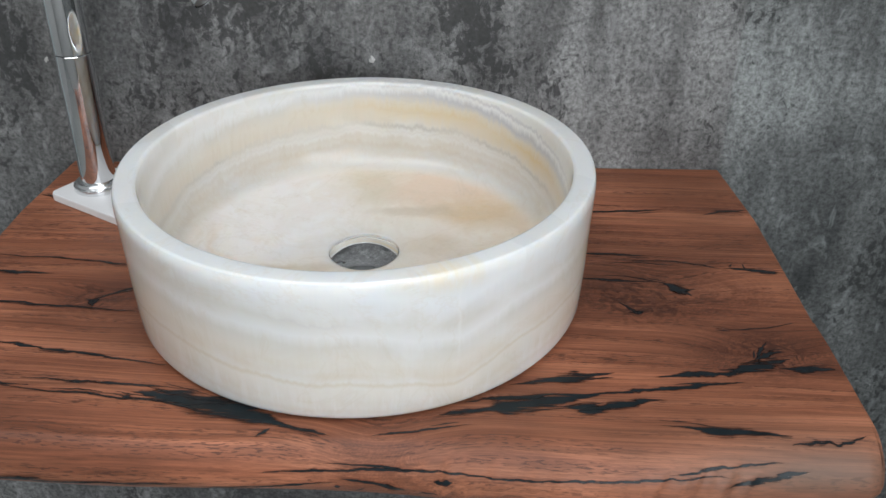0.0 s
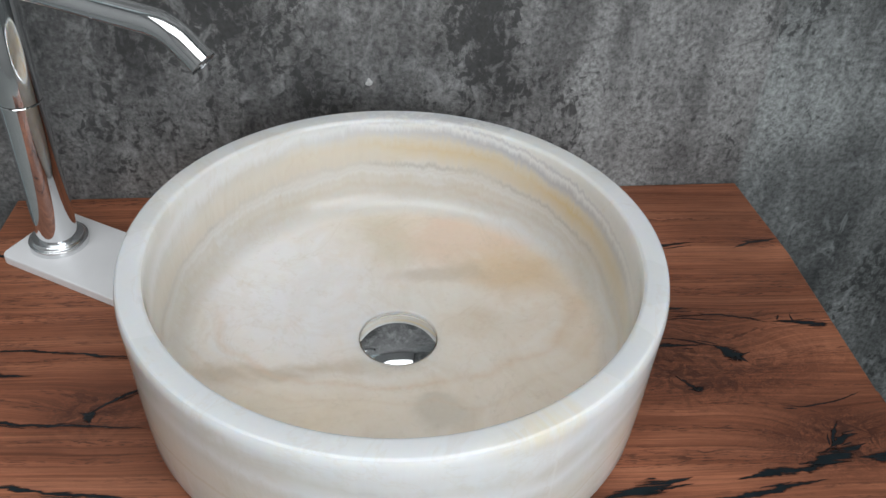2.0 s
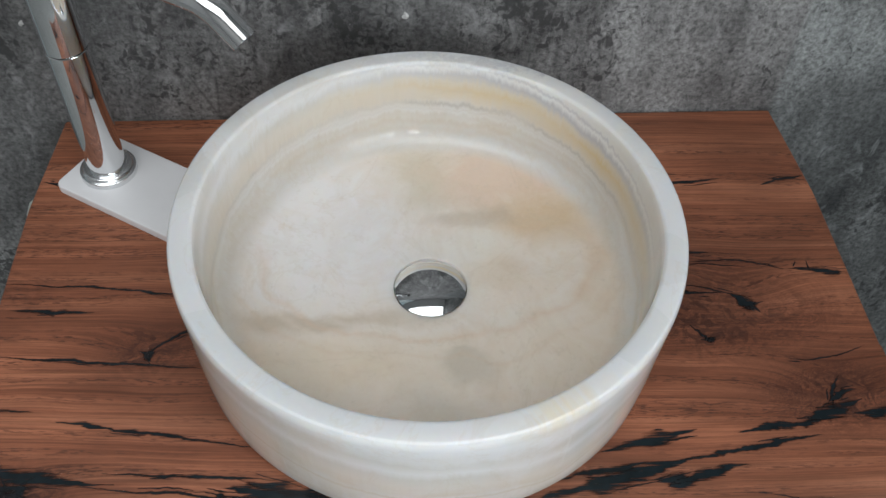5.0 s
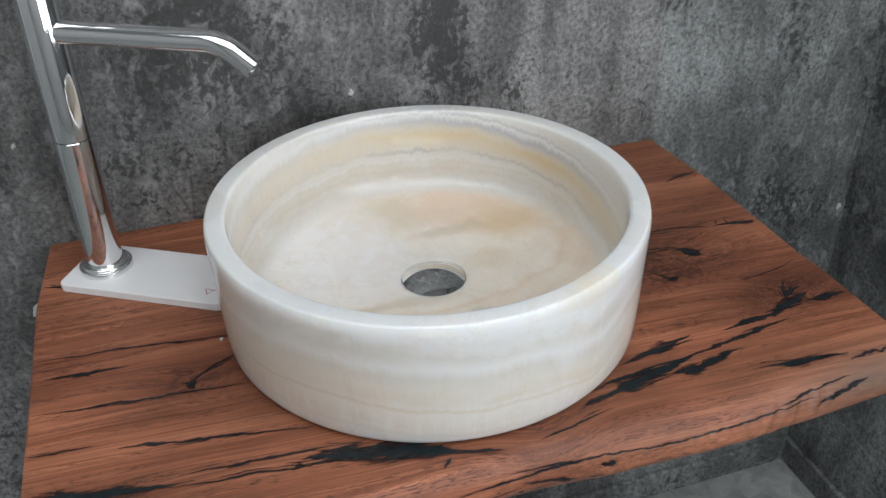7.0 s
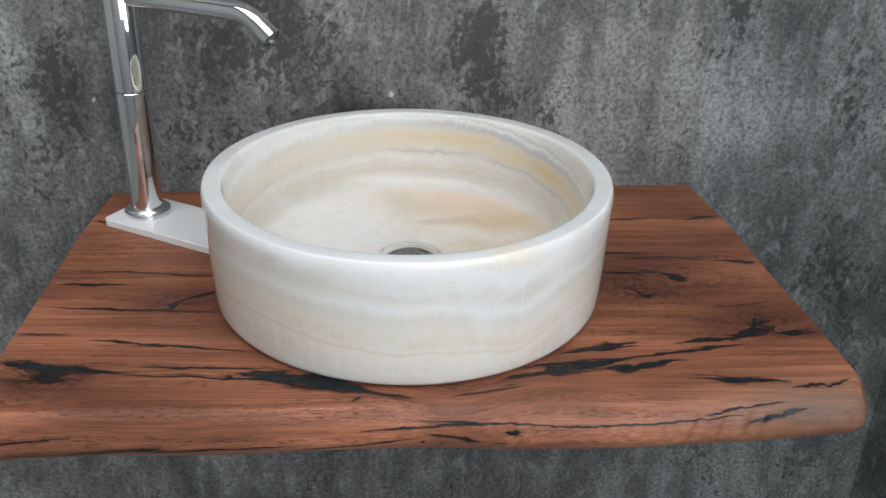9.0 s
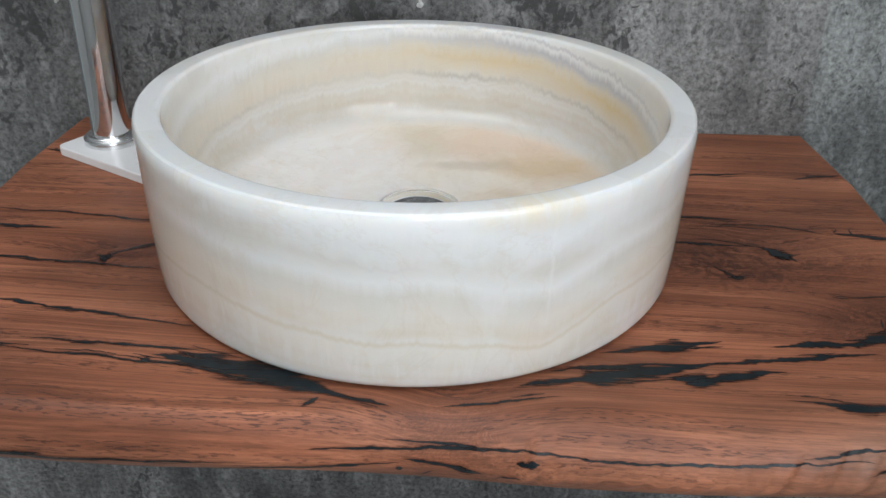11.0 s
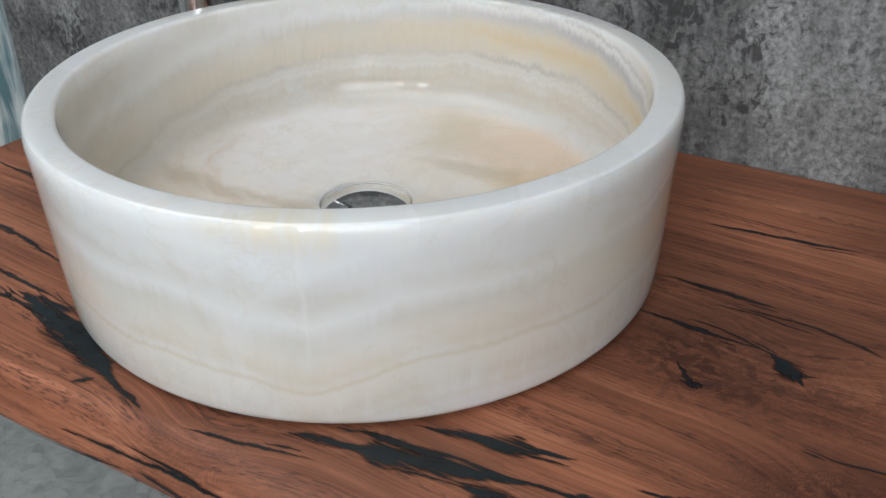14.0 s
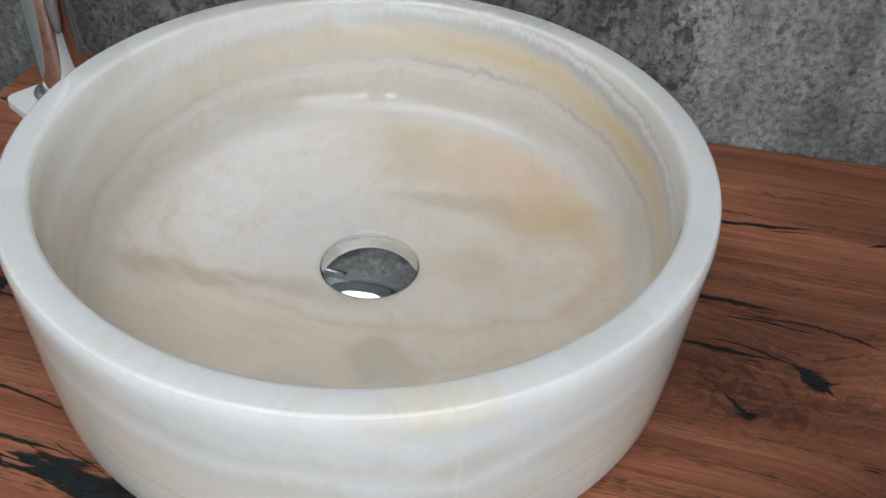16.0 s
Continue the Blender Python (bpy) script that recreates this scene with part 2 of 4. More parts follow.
def onyx_mat():
    """Polished white onyx: tilted strata in cream, honey and lilac grey, fibrous across the bands, cloudy patches."""
    k = Mat("white_onyx", 0.045)
    p = k.pos()
    o = k.xyz()
    yc, z0 = -0.263, SLAB
    low = k.noise(p, 6.5, 3, 0.5)
    h = k.f("SUBTRACT", o[2], z0)
    cross = k.f("ADD", k.f("MULTIPLY", k.f("SUBTRACT", o[0], 0.092), 0.87), k.f("MULTIPLY", k.f("SUBTRACT", o[1], -0.45), 0.5))
    fold = k.f("ADD", k.f("MINIMUM", k.f("MAXIMUM", k.f("MULTIPLY", cross, -1.0), 0.0), 0.080), k.f("MINIMUM", k.f("MAXIMUM", cross, 0.0), 0.045))
    near = k.f("MULTIPLY", k.f("SUBTRACT", -0.30, o[1]), 8.0, clamp=True)
    back = k.f("MULTIPLY", k.f("ADD", o[1], 0.33), 6.0, clamp=True)
    right = k.f("MULTIPLY", k.f("ADD", o[0], 0.12), 4.5, clamp=True)
    w = k.f("SUBTRACT", h, k.f("MULTIPLY", k.f("SUBTRACT", o[1], yc), 0.15))
    w = k.f("SUBTRACT", w, k.f("MULTIPLY", k.f("MULTIPLY", fold, near), 0.24))
    w = k.f("ADD", w, k.f("MULTIPLY", k.f("SUBTRACT", low, 0.5), 0.026))
    w = k.f("ADD", w, k.f("MULTIPLY", k.f("SUBTRACT", k.noise(p, 26, 4, 0.6), 0.5), k.f("ADD", 0.004, k.f("MULTIPLY", back, 0.008))))
    fib = k.noise(k.scaled(p, 1, 1, 0.12), 260, 3, 0.6)
    wide_fib = k.noise(k.scaled(p, 1, 1, 0.16), 120, 4, 0.65)
    w = k.f("ADD", w, k.f("MULTIPLY", k.f("SUBTRACT", fib, 0.5), k.f("ADD", 0.005, k.f("MULTIPLY", back, 0.007))))
    veil = k.noise(k.scaled(p, 1, 1, 1.6), 10, 6, 0.6, 0.8)

    def band(at, half, power=1.0):
        return k.f("MULTIPLY", k.f("SUBTRACT", 1.0, k.f("DIVIDE", k.f("ABSOLUTE", k.f("SUBTRACT", w, at)), half), clamp=True), power)

    base = k.ramp(k.f("MULTIPLY", k.f("ADD", w, 0.02), 5.0), (0.0, (0.75, 0.74, 0.715)), (0.20, (0.74, 0.715, 0.67)), (0.28, (0.69, 0.645, 0.565)), (0.345, (0.75, 0.735, 0.70)), (0.41, (0.70, 0.65, 0.565)), (0.47, (0.72, 0.69, 0.63)),
                  (0.53, (0.67, 0.655, 0.61)), (0.58, (0.765, 0.77, 0.765)), (0.64, (0.655, 0.645, 0.605)), (0.70, (0.665, 0.655, 0.625)), (0.74, (0.775, 0.79, 0.795)), (0.80, (0.66, 0.66, 0.64)), (0.86, (0.69, 0.695, 0.69)), (0.91, (0.775, 0.795, 0.81)), (1.0, (0.745, 0.76, 0.775)))
    base = k.mix(k.f("MULTIPLY", k.ramp(veil, (0.47, 0.0), (0.62, 1.0)), 0.45), base, (0.765, 0.775, 0.775))
    # creamy side on the left, honey on the right flank
    base = k.mix(k.f("MULTIPLY", k.blob(p, -0.19, -0.36, z0 + 0.055, 0.09, 0.12, 0.045), 0.55), base, (0.76, 0.70, 0.59))
    base = k.mix(k.f("MULTIPLY", k.blob(p, 0.20, -0.33, z0 + 0.085, 0.035, 0.09, 0.035), 0.45), base, (0.72, 0.66, 0.52))
    # upright fibres low on the front
    low_part = k.f("MULTIPLY", k.f("SUBTRACT", 0.060, w), 45.0, clamp=True)
    base = k.mix(k.f("MULTIPLY", k.f("MULTIPLY", k.ramp(wide_fib, (0.50, 0.0), (0.62, 1.0)), low_part), k.f("SUBTRACT", 0.34, k.f("MULTIPLY", back, 0.2))), base, (0.80, 0.80, 0.795))
    # milky cap under the rim, its lower border ragged with a faint lilac line
    cap = k.f("SUBTRACT", h, k.f("ADD", 0.093, k.f("MULTIPLY", k.f("MAXIMUM", k.f("SUBTRACT", -0.04, o[0]), 0.0), 0.20)))
    cap = k.f("ADD", cap, k.f("MULTIPLY", k.f("SUBTRACT", k.noise(k.scaled(p, 1, 1, 0.6), 17, 4, 0.6, 0.5), 0.5), 0.05))
    front = k.f("SUBTRACT", 1.0, k.f("MULTIPLY", back, 0.8))
    milk = k.f("MULTIPLY", k.f("MULTIPLY", k.f("ADD", cap, 0.004), 90.0, clamp=True), front)
    base = k.mix(k.f("MULTIPLY", milk, 0.55), base, (0.765, 0.785, 0.80))
    hem = k.f("SUBTRACT", 1.0, k.f("DIVIDE", k.f("ABSOLUTE", k.f("ADD", cap, 0.0016)), 0.0022), clamp=True)
    base = k.mix(k.f("MULTIPLY", k.f("MULTIPLY", hem, k.blob(p, 0.0, -0.47, z0 + 0.09, 0.055, 0.1, 0.05)), k.ramp(low, (0.42, 0.0), (0.55, 0.55))), base, (0.60, 0.59, 0.60))
    seam = k.f("SUBTRACT", 1.0, k.f("DIVIDE", k.f("ABSOLUTE", k.f("ADD", cross, k.f("MULTIPLY", k.f("SUBTRACT", veil, 0.5), 0.010))), 0.0022), clamp=True)
    seam = k.f("MULTIPLY", k.f("MULTIPLY", seam, near), k.f("MULTIPLY", k.f("SUBTRACT", h, 0.040), 40.0, clamp=True))
    base = k.mix(k.f("MULTIPLY", seam, 0.38), base, (0.81, 0.82, 0.81))
    # blue-grey painted on the front rim in place of polish reflection and translucency
    crown = k.f("MULTIPLY", k.f("SUBTRACT", h, 0.1255), 700.0, clamp=True)
    base = k.mix(k.f("MULTIPLY", k.f("MULTIPLY", crown, front), 0.7), base, (0.70, 0.725, 0.745))
    # honey streaks where the seam crosses the rim
    crest = k.f("MULTIPLY", k.f("SUBTRACT", h, 0.108), 60.0, clamp=True)
    streak = k.noise(k.scaled(k.vec(cross, h, 0.0), 1, 0.3, 1), 95, 4, 0.6, 0.4)
    amber = k.f("MULTIPLY", k.f("MULTIPLY", k.blob(p, 0.084, -0.447, z0 + 0.125, 0.032, 0.03, 0.018), crest), k.ramp(streak, (0.36, 0.15), (0.58, 1.0)))
    base = k.mix(k.f("MULTIPLY", amber, 0.85), base, (0.73, 0.62, 0.40))
    # clearer and milkier pieces along the rim
    piece = k.voronoi(k.scaled(p, 1, 1, 0.4), 13)
    tone = k.xyz(piece[1])[0]
    base = k.mix(k.f("MULTIPLY", k.f("MULTIPLY", crest, k.ramp(tone, (0.35, 0.0), (0.45, 1.0))), 0.35), base, (0.80, 0.815, 0.83))
    base = k.mix(k.f("MULTIPLY", k.f("MULTIPLY", crest, k.ramp(tone, (0.28, 1.0), (0.34, 0.0))), 0.30), base, (0.68, 0.70, 0.70))
    deep = k.f("MULTIPLY", k.f("ADD", k.f("MULTIPLY", back, k.f("ADD", k.f("MULTIPLY", right, 0.85), 0.15)), 0.0), k.ramp(veil, (0.35, 0.55), (0.6, 1.0)))
    base = k.mix(k.f("MULTIPLY", band(0.075, 0.016), deep), base, (0.69, 0.55, 0.31))
    base = k.mix(k.f("MULTIPLY", band(0.0535, 0.0030, 0.55), k.f("SUBTRACT", 1.0, back)), base, (0.63, 0.55, 0.41))
    base = k.mix(k.f("MULTIPLY", band(0.048, 0.009, 0.35), k.f("SUBTRACT", 1.0, back)), base, (0.72, 0.66, 0.55))
    base = k.mix(k.f("MULTIPLY", band(0.0565, 0.0048, 0.55), k.f("MULTIPLY", back, k.ramp(veil, (0.40, 0.35), (0.58, 1.0)))), base, (0.43, 0.40, 0.35))
    base = k.mix(k.f("MULTIPLY", band(0.0500, 0.0030, 0.25), back), base, (0.56, 0.51, 0.44))
    base = k.mix(k.f("MULTIPLY", band(0.043, 0.0045, 0.25), back), base, (0.58, 0.51, 0.42))
    base = k.mix(k.f("MULTIPLY", band(0.034, 0.0045, 0.22), back), base, (0.64, 0.55, 0.46))
    base = k.mix(band(0.026, 0.004, 0.28), base, (0.66, 0.58, 0.48))
    base = k.mix(k.f("MULTIPLY", band(0.090, 0.007, 0.9), k.f("MULTIPLY", back, right)), base, (0.50, 0.50, 0.525))
    base = k.mix(k.f("MULTIPLY", band(0.101, 0.003, 0.7), k.f("MULTIPLY", back, right)), base, (0.52, 0.515, 0.54))
    # cloudy patches in the bottom of the bowl
    warp = k.n("VectorMath")
    warp.operation = "ADD"
    k.put(warp.inputs[0], p)
    tint = k.n("TexNoise")
    k.put(tint.inputs["Vector"], p)
    tint.inputs["Scale"].default_value, tint.inputs["Detail"].default_value = 9.0, 5.0
    k.put(warp.inputs[1], k.scaled(tint.outputs[1], 0.08, 0.08, 0.0))
    q = k.scaled(warp.outputs[0], 1, 1, 1)
    inside = k.f("MULTIPLY", k.f("LESS_THAN", o[2], z0 + 0.06), k.f("GREATER_THAN", o[2], z0 + 0.02))
    r = k.f("SQRT", k.f("ADD", k.f("POWER", o[0], 2.0), k.f("POWER", k.f("SUBTRACT", o[1], yc), 2.0)))
    inside = k.f("MULTIPLY", inside, k.f("MULTIPLY", k.f("SUBTRACT", 0.178, r), 70.0, clamp=True))
    cloud = k.f("ADD", k.f("MULTIPLY", k.noise(p, 11, 6, 0.6, 0.6), 0.72), k.f("MULTIPLY", k.noise(p, 34, 6, 0.68, 0.9), 0.28))
    floor_c = k.ramp(cloud, (0.36, (0.73, 0.655, 0.56)), (0.48, (0.78, 0.74, 0.68)), (0.62, (0.75, 0.675, 0.58)))
    for bx, by, rx, ry, col, a in ((-0.10, -0.195, 0.11, 0.10, (0.79, 0.80, 0.82), 0.95), (0.0, -0.130, 0.032, 0.05, (0.63, 0.58, 0.46), 0.65), (0.085, -0.135, 0.075, 0.04, (0.74, 0.605, 0.495), 0.80),
                                   (0.125, -0.190, 0.045, 0.028, (0.67, 0.53, 0.36), 0.85), (0.050, -0.187, 0.045, 0.009, (0.52, 0.46, 0.37), 0.45), (0.036, -0.212, 0.05, 0.016, (0.78, 0.77, 0.73), 0.7),
                                   (0.075, -0.250, 0.03, 0.03, (0.66, 0.58, 0.46), 0.45), (0.155, -0.25, 0.02, 0.06, (0.73, 0.63, 0.51), 0.5), (-0.10, -0.297, 0.075, 0.011, (0.57, 0.50, 0.40), 0.75),
                                   (-0.08, -0.350, 0.09, 0.035, (0.77, 0.70, 0.58), 0.65), (0.025, -0.344, 0.026, 0.016, (0.53, 0.52, 0.47), 0.50), (-0.003, -0.385, 0.03, 0.024, (0.58, 0.56, 0.50), 0.45),
                                   (0.11, -0.335, 0.06, 0.05, (0.77, 0.71, 0.61), 0.5)):
        m = k.blob(k.vec(k.xyz(q)[0], k.xyz(q)[1], 0.0), bx + 0.04, by + 0.04, 0, rx, ry, 1)
        m = k.f("MULTIPLY", k.f("SUBTRACT", k.f("ADD", m, k.f("MULTIPLY", k.f("SUBTRACT", cloud, 0.5), 1.5)), 0.16), 1.7, clamp=True)
        floor_c = k.mix(k.f("MULTIPLY", m, a), floor_c, col)
    # an oval of pink and pale lines round the near side of the drain
    qx, qy = k.xyz(q)[0], k.xyz(q)[1]
    oval = k.f("SQRT", k.f("ADD", k.f("POWER", k.f("DIVIDE", k.f("SUBTRACT", qx, 0.042), 0.152), 2.0), k.f("POWER", k.f("DIVIDE", k.f("SUBTRACT", qy, -0.180), 0.097), 2.0)))
    half = k.f("MULTIPLY", k.f("SUBTRACT", -0.205, o[1]), 30.0, clamp=True)
    for at, wide, col, a in ((0.93, 0.05, (0.80, 0.78, 0.75), 0.55), (1.02, 0.045, (0.70, 0.57, 0.45), 0.60), (1.12, 0.05, (0.80, 0.75, 0.68), 0.5), (1.24, 0.04, (0.69, 0.58, 0.46), 0.35)):
        line = k.f("SUBTRACT", 1.0, k.f("DIVIDE", k.f("ABSOLUTE", k.f("SUBTRACT", oval, at)), wide), clamp=True)
        floor_c = k.mix(k.f("MULTIPLY", k.f("MULTIPLY", line, half), k.f("MULTIPLY", k.ramp(cloud, (0.35, 0.35), (0.6, 1.0)), a)), floor_c, col)
    web = k.ramp(k.f("ABSOLUTE", k.f("SUBTRACT", k.noise(q, 8, 6, 0.62, 0.6), 0.5)), (0.0, 1.0), (0.05, 0.0))
    floor_c = k.mix(k.f("MULTIPLY", web, 0.14), floor_c, (0.60, 0.52, 0.41))
    speck = k.ramp(k.noise(p, 120, 4, 0.7), (0.58, 0.0), (0.70, 1.0))
    floor_c = k.mix(k.f("MULTIPLY", speck, k.f("MULTIPLY", cloud, 0.45)), floor_c, (0.55, 0.50, 0.42))
    floor_c = k.mix(1.0, floor_c, (1.06, 1.035, 1.01), "MULTIPLY")
    base = k.mix(inside, base, floor_c)
    vein = k.ramp(k.f("ABSOLUTE", k.f("SUBTRACT", k.noise(p, 7, 6, 0.6, 1.2), 0.5)), (0.0, 1.0), (0.012, 0.0))
    base = k.mix(k.f("MULTIPLY", vein, 0.16), base, (0.60, 0.52, 0.40))
    base = k.mix(0.07, base, k.ramp(fib, (0.3, 0.28), (0.7, 0.72)), "OVERLAY")
    base = k.mix(1.0, base, (0.97, 0.962, 0.955), "MULTIPLY")
    k.colour(base)
    k.b.inputs["Subsurface Weight"].default_value = 0.7
    k.b.inputs["Subsurface Radius"].default_value = (0.024, 0.020, 0.016)
    k.b.inputs["Subsurface Scale"].default_value = 1.0
    k.b.inputs["IOR"].default_value = 1.5
    return k.m


def resin_mat():
    """Dark resin; the strip's border frays along the grain, and bare wood shows where it has frayed away."""
    k = Mat("dark_resin", 0.30)
    p = k.pos()
    g = k.noise(p, 60, 4, 0.6)
    body = k.ramp(g, (0.35, (0.006, 0.010, 0.012)), (0.7, (0.014, 0.023, 0.028)))
    k.b.inputs["Specular IOR Level"].default_value = 0.25
    a = k.n("Attribute")
    a.attribute_name = "fill"
    fray = k.noise(k.scaled(p, 50, 1300, 1300), 1.0, 3, 0.6)
    coarse = k.noise(k.scaled(p, 13, 400, 400), 1.0, 4, 0.65, 0.3)
    edge_at = k.f("ADD", a.outputs["Fac"], k.f("ADD", k.f("MULTIPLY", k.f("SUBTRACT", fray, 0.5), 1.9), k.f("MULTIPLY", k.f("SUBTRACT", coarse, 0.5), 2.6)))
    k.colour(k.mix(k.ramp(edge_at, (0.46, 0.0), (0.74, 1.0)), (0.045, 0.018, 0.012), body))
    k.put(k.b.inputs["Alpha"], k.ramp(edge_at, (0.16, 0.0), (0.48, 0.45), (0.74, 1.0)))
    k.bump(g, 0.12, 0.0005)
    return k.m


def chrome_mat(name, grey, rough=0.03):
    k = Mat(name, 0.05, 1.0, (grey, grey + 0.01, grey + 0.02))
    k.gloss(k.ramp(k.noise(k.pos(), 40, 4), (0.3, rough), (0.75, rough + 0.055)))
    return k.m


def plain_mat(name, colour, rough, spread=0.06, scale=8.0, bump=0.1):
    k = Mat(name, rough)
    g = k.noise(k.pos(), scale, 5, 0.6)
    lo, hi = tuple(max(c - spread * c, 0) for c in colour), tuple(min(c + spread * c, 1) for c in colour)
    k.colour(k.ramp(g, (0.3, lo), (0.7, hi)))
    k.bump(k.noise(k.pos(), scale * 14, 3), bump, 0.0006)
    return k.m


def floor_mat():
    """Pale grey terrazzo-like marble with darker and ruddy fragments."""
    k = Mat("pale_stone", 0.32)
    p = k.pos()
    v = k.voronoi(p, 38)
    base = k.mix(0.22, k.ramp(k.noise(p, 26, 7, 0.7, 0.6), (0.3, (0.20, 0.215, 0.21)), (0.7, (0.42, 0.43, 0.42))), k.ramp(k.xyz(v[1])[0], (0.0, (0.13, 0.15, 0.145)), (0.5, (0.32, 0.34, 0.325)), (1.0, (0.56, 0.56, 0.54))))
    rust = k.ramp(k.noise(p, 17, 4, 0.6), (0.66, 0.0), (0.74, 1.0))
    base = k.mix(k.f("MULTIPLY", rust, 0.35), base, (0.20, 0.13, 0.11))
    k.colour(base)
    return k.m


def board_mat():
    """Worn board with chalky white over teal paint, grain upright."""
    k = Mat("worn_teal_paint", 0.6)
    p = k.pos()
    m = k.ramp(k.f("ADD", k.f("MULTIPLY", k.noise(k.scaled(p, 26, 26, 3.5), 1.0, 6, 0.65, 0.6), 0.7), k.f("MULTIPLY", k.noise(p, 9, 3), 0.3)), (0.44, 0.0), (0.54, 1.0))
    base = k.mix(m, (0.10, 0.19, 0.215), (0.58, 0.62, 0.62))
    line = k.ramp(k.noise(k.scaled(p, 90, 90, 2), 1.0, 3), (0.62, 0.0), (0.7, 1.0))
    base = k.mix(k.f("MULTIPLY", line, 0.4), base, (0.10, 0.12, 0.125))
    k.colour(base)
    k.bump(m, 0.4, 0.0008)
    return k.m


CONCRETE, WOOD, ONYX, RESIN = concrete_mat(), wood_mat(), onyx_mat(), resin_mat()
SATIN = chrome_mat("satin_chrome", 0.80, 0.22)
# plug chrome set darker, standing in for the dark reflections on it
CHROME, PLUG_CHROME = chrome_mat("chrome", 0.82), chrome_mat("dimmed_chrome", 0.70)
FLOOR, BOARD = floor_mat(), board_mat()
WHITE_WALL = plain_mat("pale_plaster", (0.44, 0.44, 0.435), 0.8)
WHITE_PLASTIC = plain_mat("white_acrylic", (0.80, 0.80, 0.81), 0.28, 0.02, 30, 0.02)
BLACK_TRIM = plain_mat("black_skirting", (0.02, 0.021, 0.022), 0.5)
DARK_GAP = plain_mat("dark_metal", (0.05, 0.05, 0.052), 0.4)
FRAME_GREY = plain_mat("grey_frame", (0.25, 0.25, 0.26), 0.4)
PLASTIC_FILM = plain_mat("pale_green_film", (0.45, 0.52, 0.48), 0.35)
MARK_RED = plain_mat("red_print", (0.45, 0.16, 0.14), 0.5)
CHALK = plain_mat("pale_plaster_chip", (0.50, 0.50, 0.49), 0.8)
glass = Mat("window_glass", 0.0, 0.0, (1, 1, 1))
glass.b.inputs["Transmission Weight"].default_value = 1.0
GLASS = glass.m


# ---- mesh helpers ----
def mesh_of(bm, smooth=False):
    me = bpy.data.meshes.new("m")
    bmesh.ops.remove_doubles(bm, verts=bm.verts, dist=1e-7)
    bmesh.ops.recalc_face_normals(bm, faces=bm.faces)
    for f in bm.faces:
        f.smooth = smooth
    bm.to_mesh(me)
    bm.free()
    if smooth:
        me.set_sharp_from_angle(angle=radians(32))
    return me


def part(name, bm, material, parent=None, label="", smooth=False):
    ob = new(name, mesh_of(bm, smooth))
    ob.data.materials.append(material)
    if parent is not None:
        ob.parent = parent
    if label:
        ob["label"] = label
    return ob


def thing(name, label, category, group="", kind="", at=(0, 0, 0)):
    ob = new(name)
    ob.empty_display_size = 0.05
    ob.location = at
    return tagged(ob, label, category, group, kind)


def box(x0, x1, y0, y1, z0, z1, bevel=0.0, seg=2):
    bm = bmesh.new()
    bmesh.ops.create_cube(bm, size=1.0)
    for v in bm.verts:
        v.co = ((x0 + x1) / 2 + v.co.x * (x1 - x0), (y0 + y1) / 2 + v.co.y * (y1 - y0), (z0 + z1) / 2 + v.co.z * (z1 - z0))
    if bevel:
        bmesh.ops.bevel(bm, geom=bm.edges[:], offset=bevel, segments=seg, affect="EDGES", profile=0.5)
    return bm


def lathe(profile, seg, cx=0.0, cy=0.0, z0=0.0):
    """Turns (r, z) pairs about the upright line through (cx, cy)."""
    bm = bmesh.new()
    rings = []
    for r, z in profile:
        if r < 1e-6:
            rings.append([bm.verts.new((cx, cy, z0 + z))])
        else:
            rings.append([bm.verts.new((cx + r * math.cos(2 * math.pi * i / seg), cy + r * math.sin(2 * math.pi * i / seg), z0 + z)) for i in range(seg)])
    for a, b in zip(rings, rings[1:]):
        for i in range(seg):
            j = (i + 1) % seg
            q = [a[i % len(a)], a[j % len(a)], b[j % len(b)], b[i % len(b)]]
            q = list(dict.fromkeys(q))
            if len(q) > 2:
                bm.faces.new(q)
    return bm


def arc(cx, cz, r, a0, a1, n):
    return [(cx + r * math.cos(radians(a0 + (a1 - a0) * i / n)), cz + r * math.sin(radians(a0 + (a1 - a0) * i / n))) for i in range(n + 1)]


def tube(points, radius, seg=32, caps=True):
    """A round bar along points; radius is a number or one per point."""
    bm = bmesh.new()
    pts = [Vector(p) for p in points]
    rad = [radius] * len(pts) if isinstance(radius, (int, float)) else radius
    side = None
    rings = []
    for i, p in enumerate(pts):
        d = (pts[min(i + 1, len(pts) - 1)] - pts[max(i - 1, 0)]).normalized()
        side = (side - d * side.dot(d)).normalized() if side else d.orthogonal().normalized()
        up = d.cross(side)
        rings.append([bm.verts.new(p + rad[i] * (math.cos(a) * side + math.sin(a) * up)) for a in (2 * math.pi * k / seg for k in range(seg))])
    for a, b in zip(rings, rings[1:]):
        for i in range(seg):
            bm.faces.new((a[i], a[(i + 1) % seg], b[(i + 1) % seg], b[i]))
    if caps:
        bm.faces.new(rings[0])
        bm.faces.new(rings[-1])
    return bm


# ---- the room ----
T = 0.12
def setting(name, bm, mat, label, category):
    return tagged(part(name, bm, mat), label, category, kind="structure")


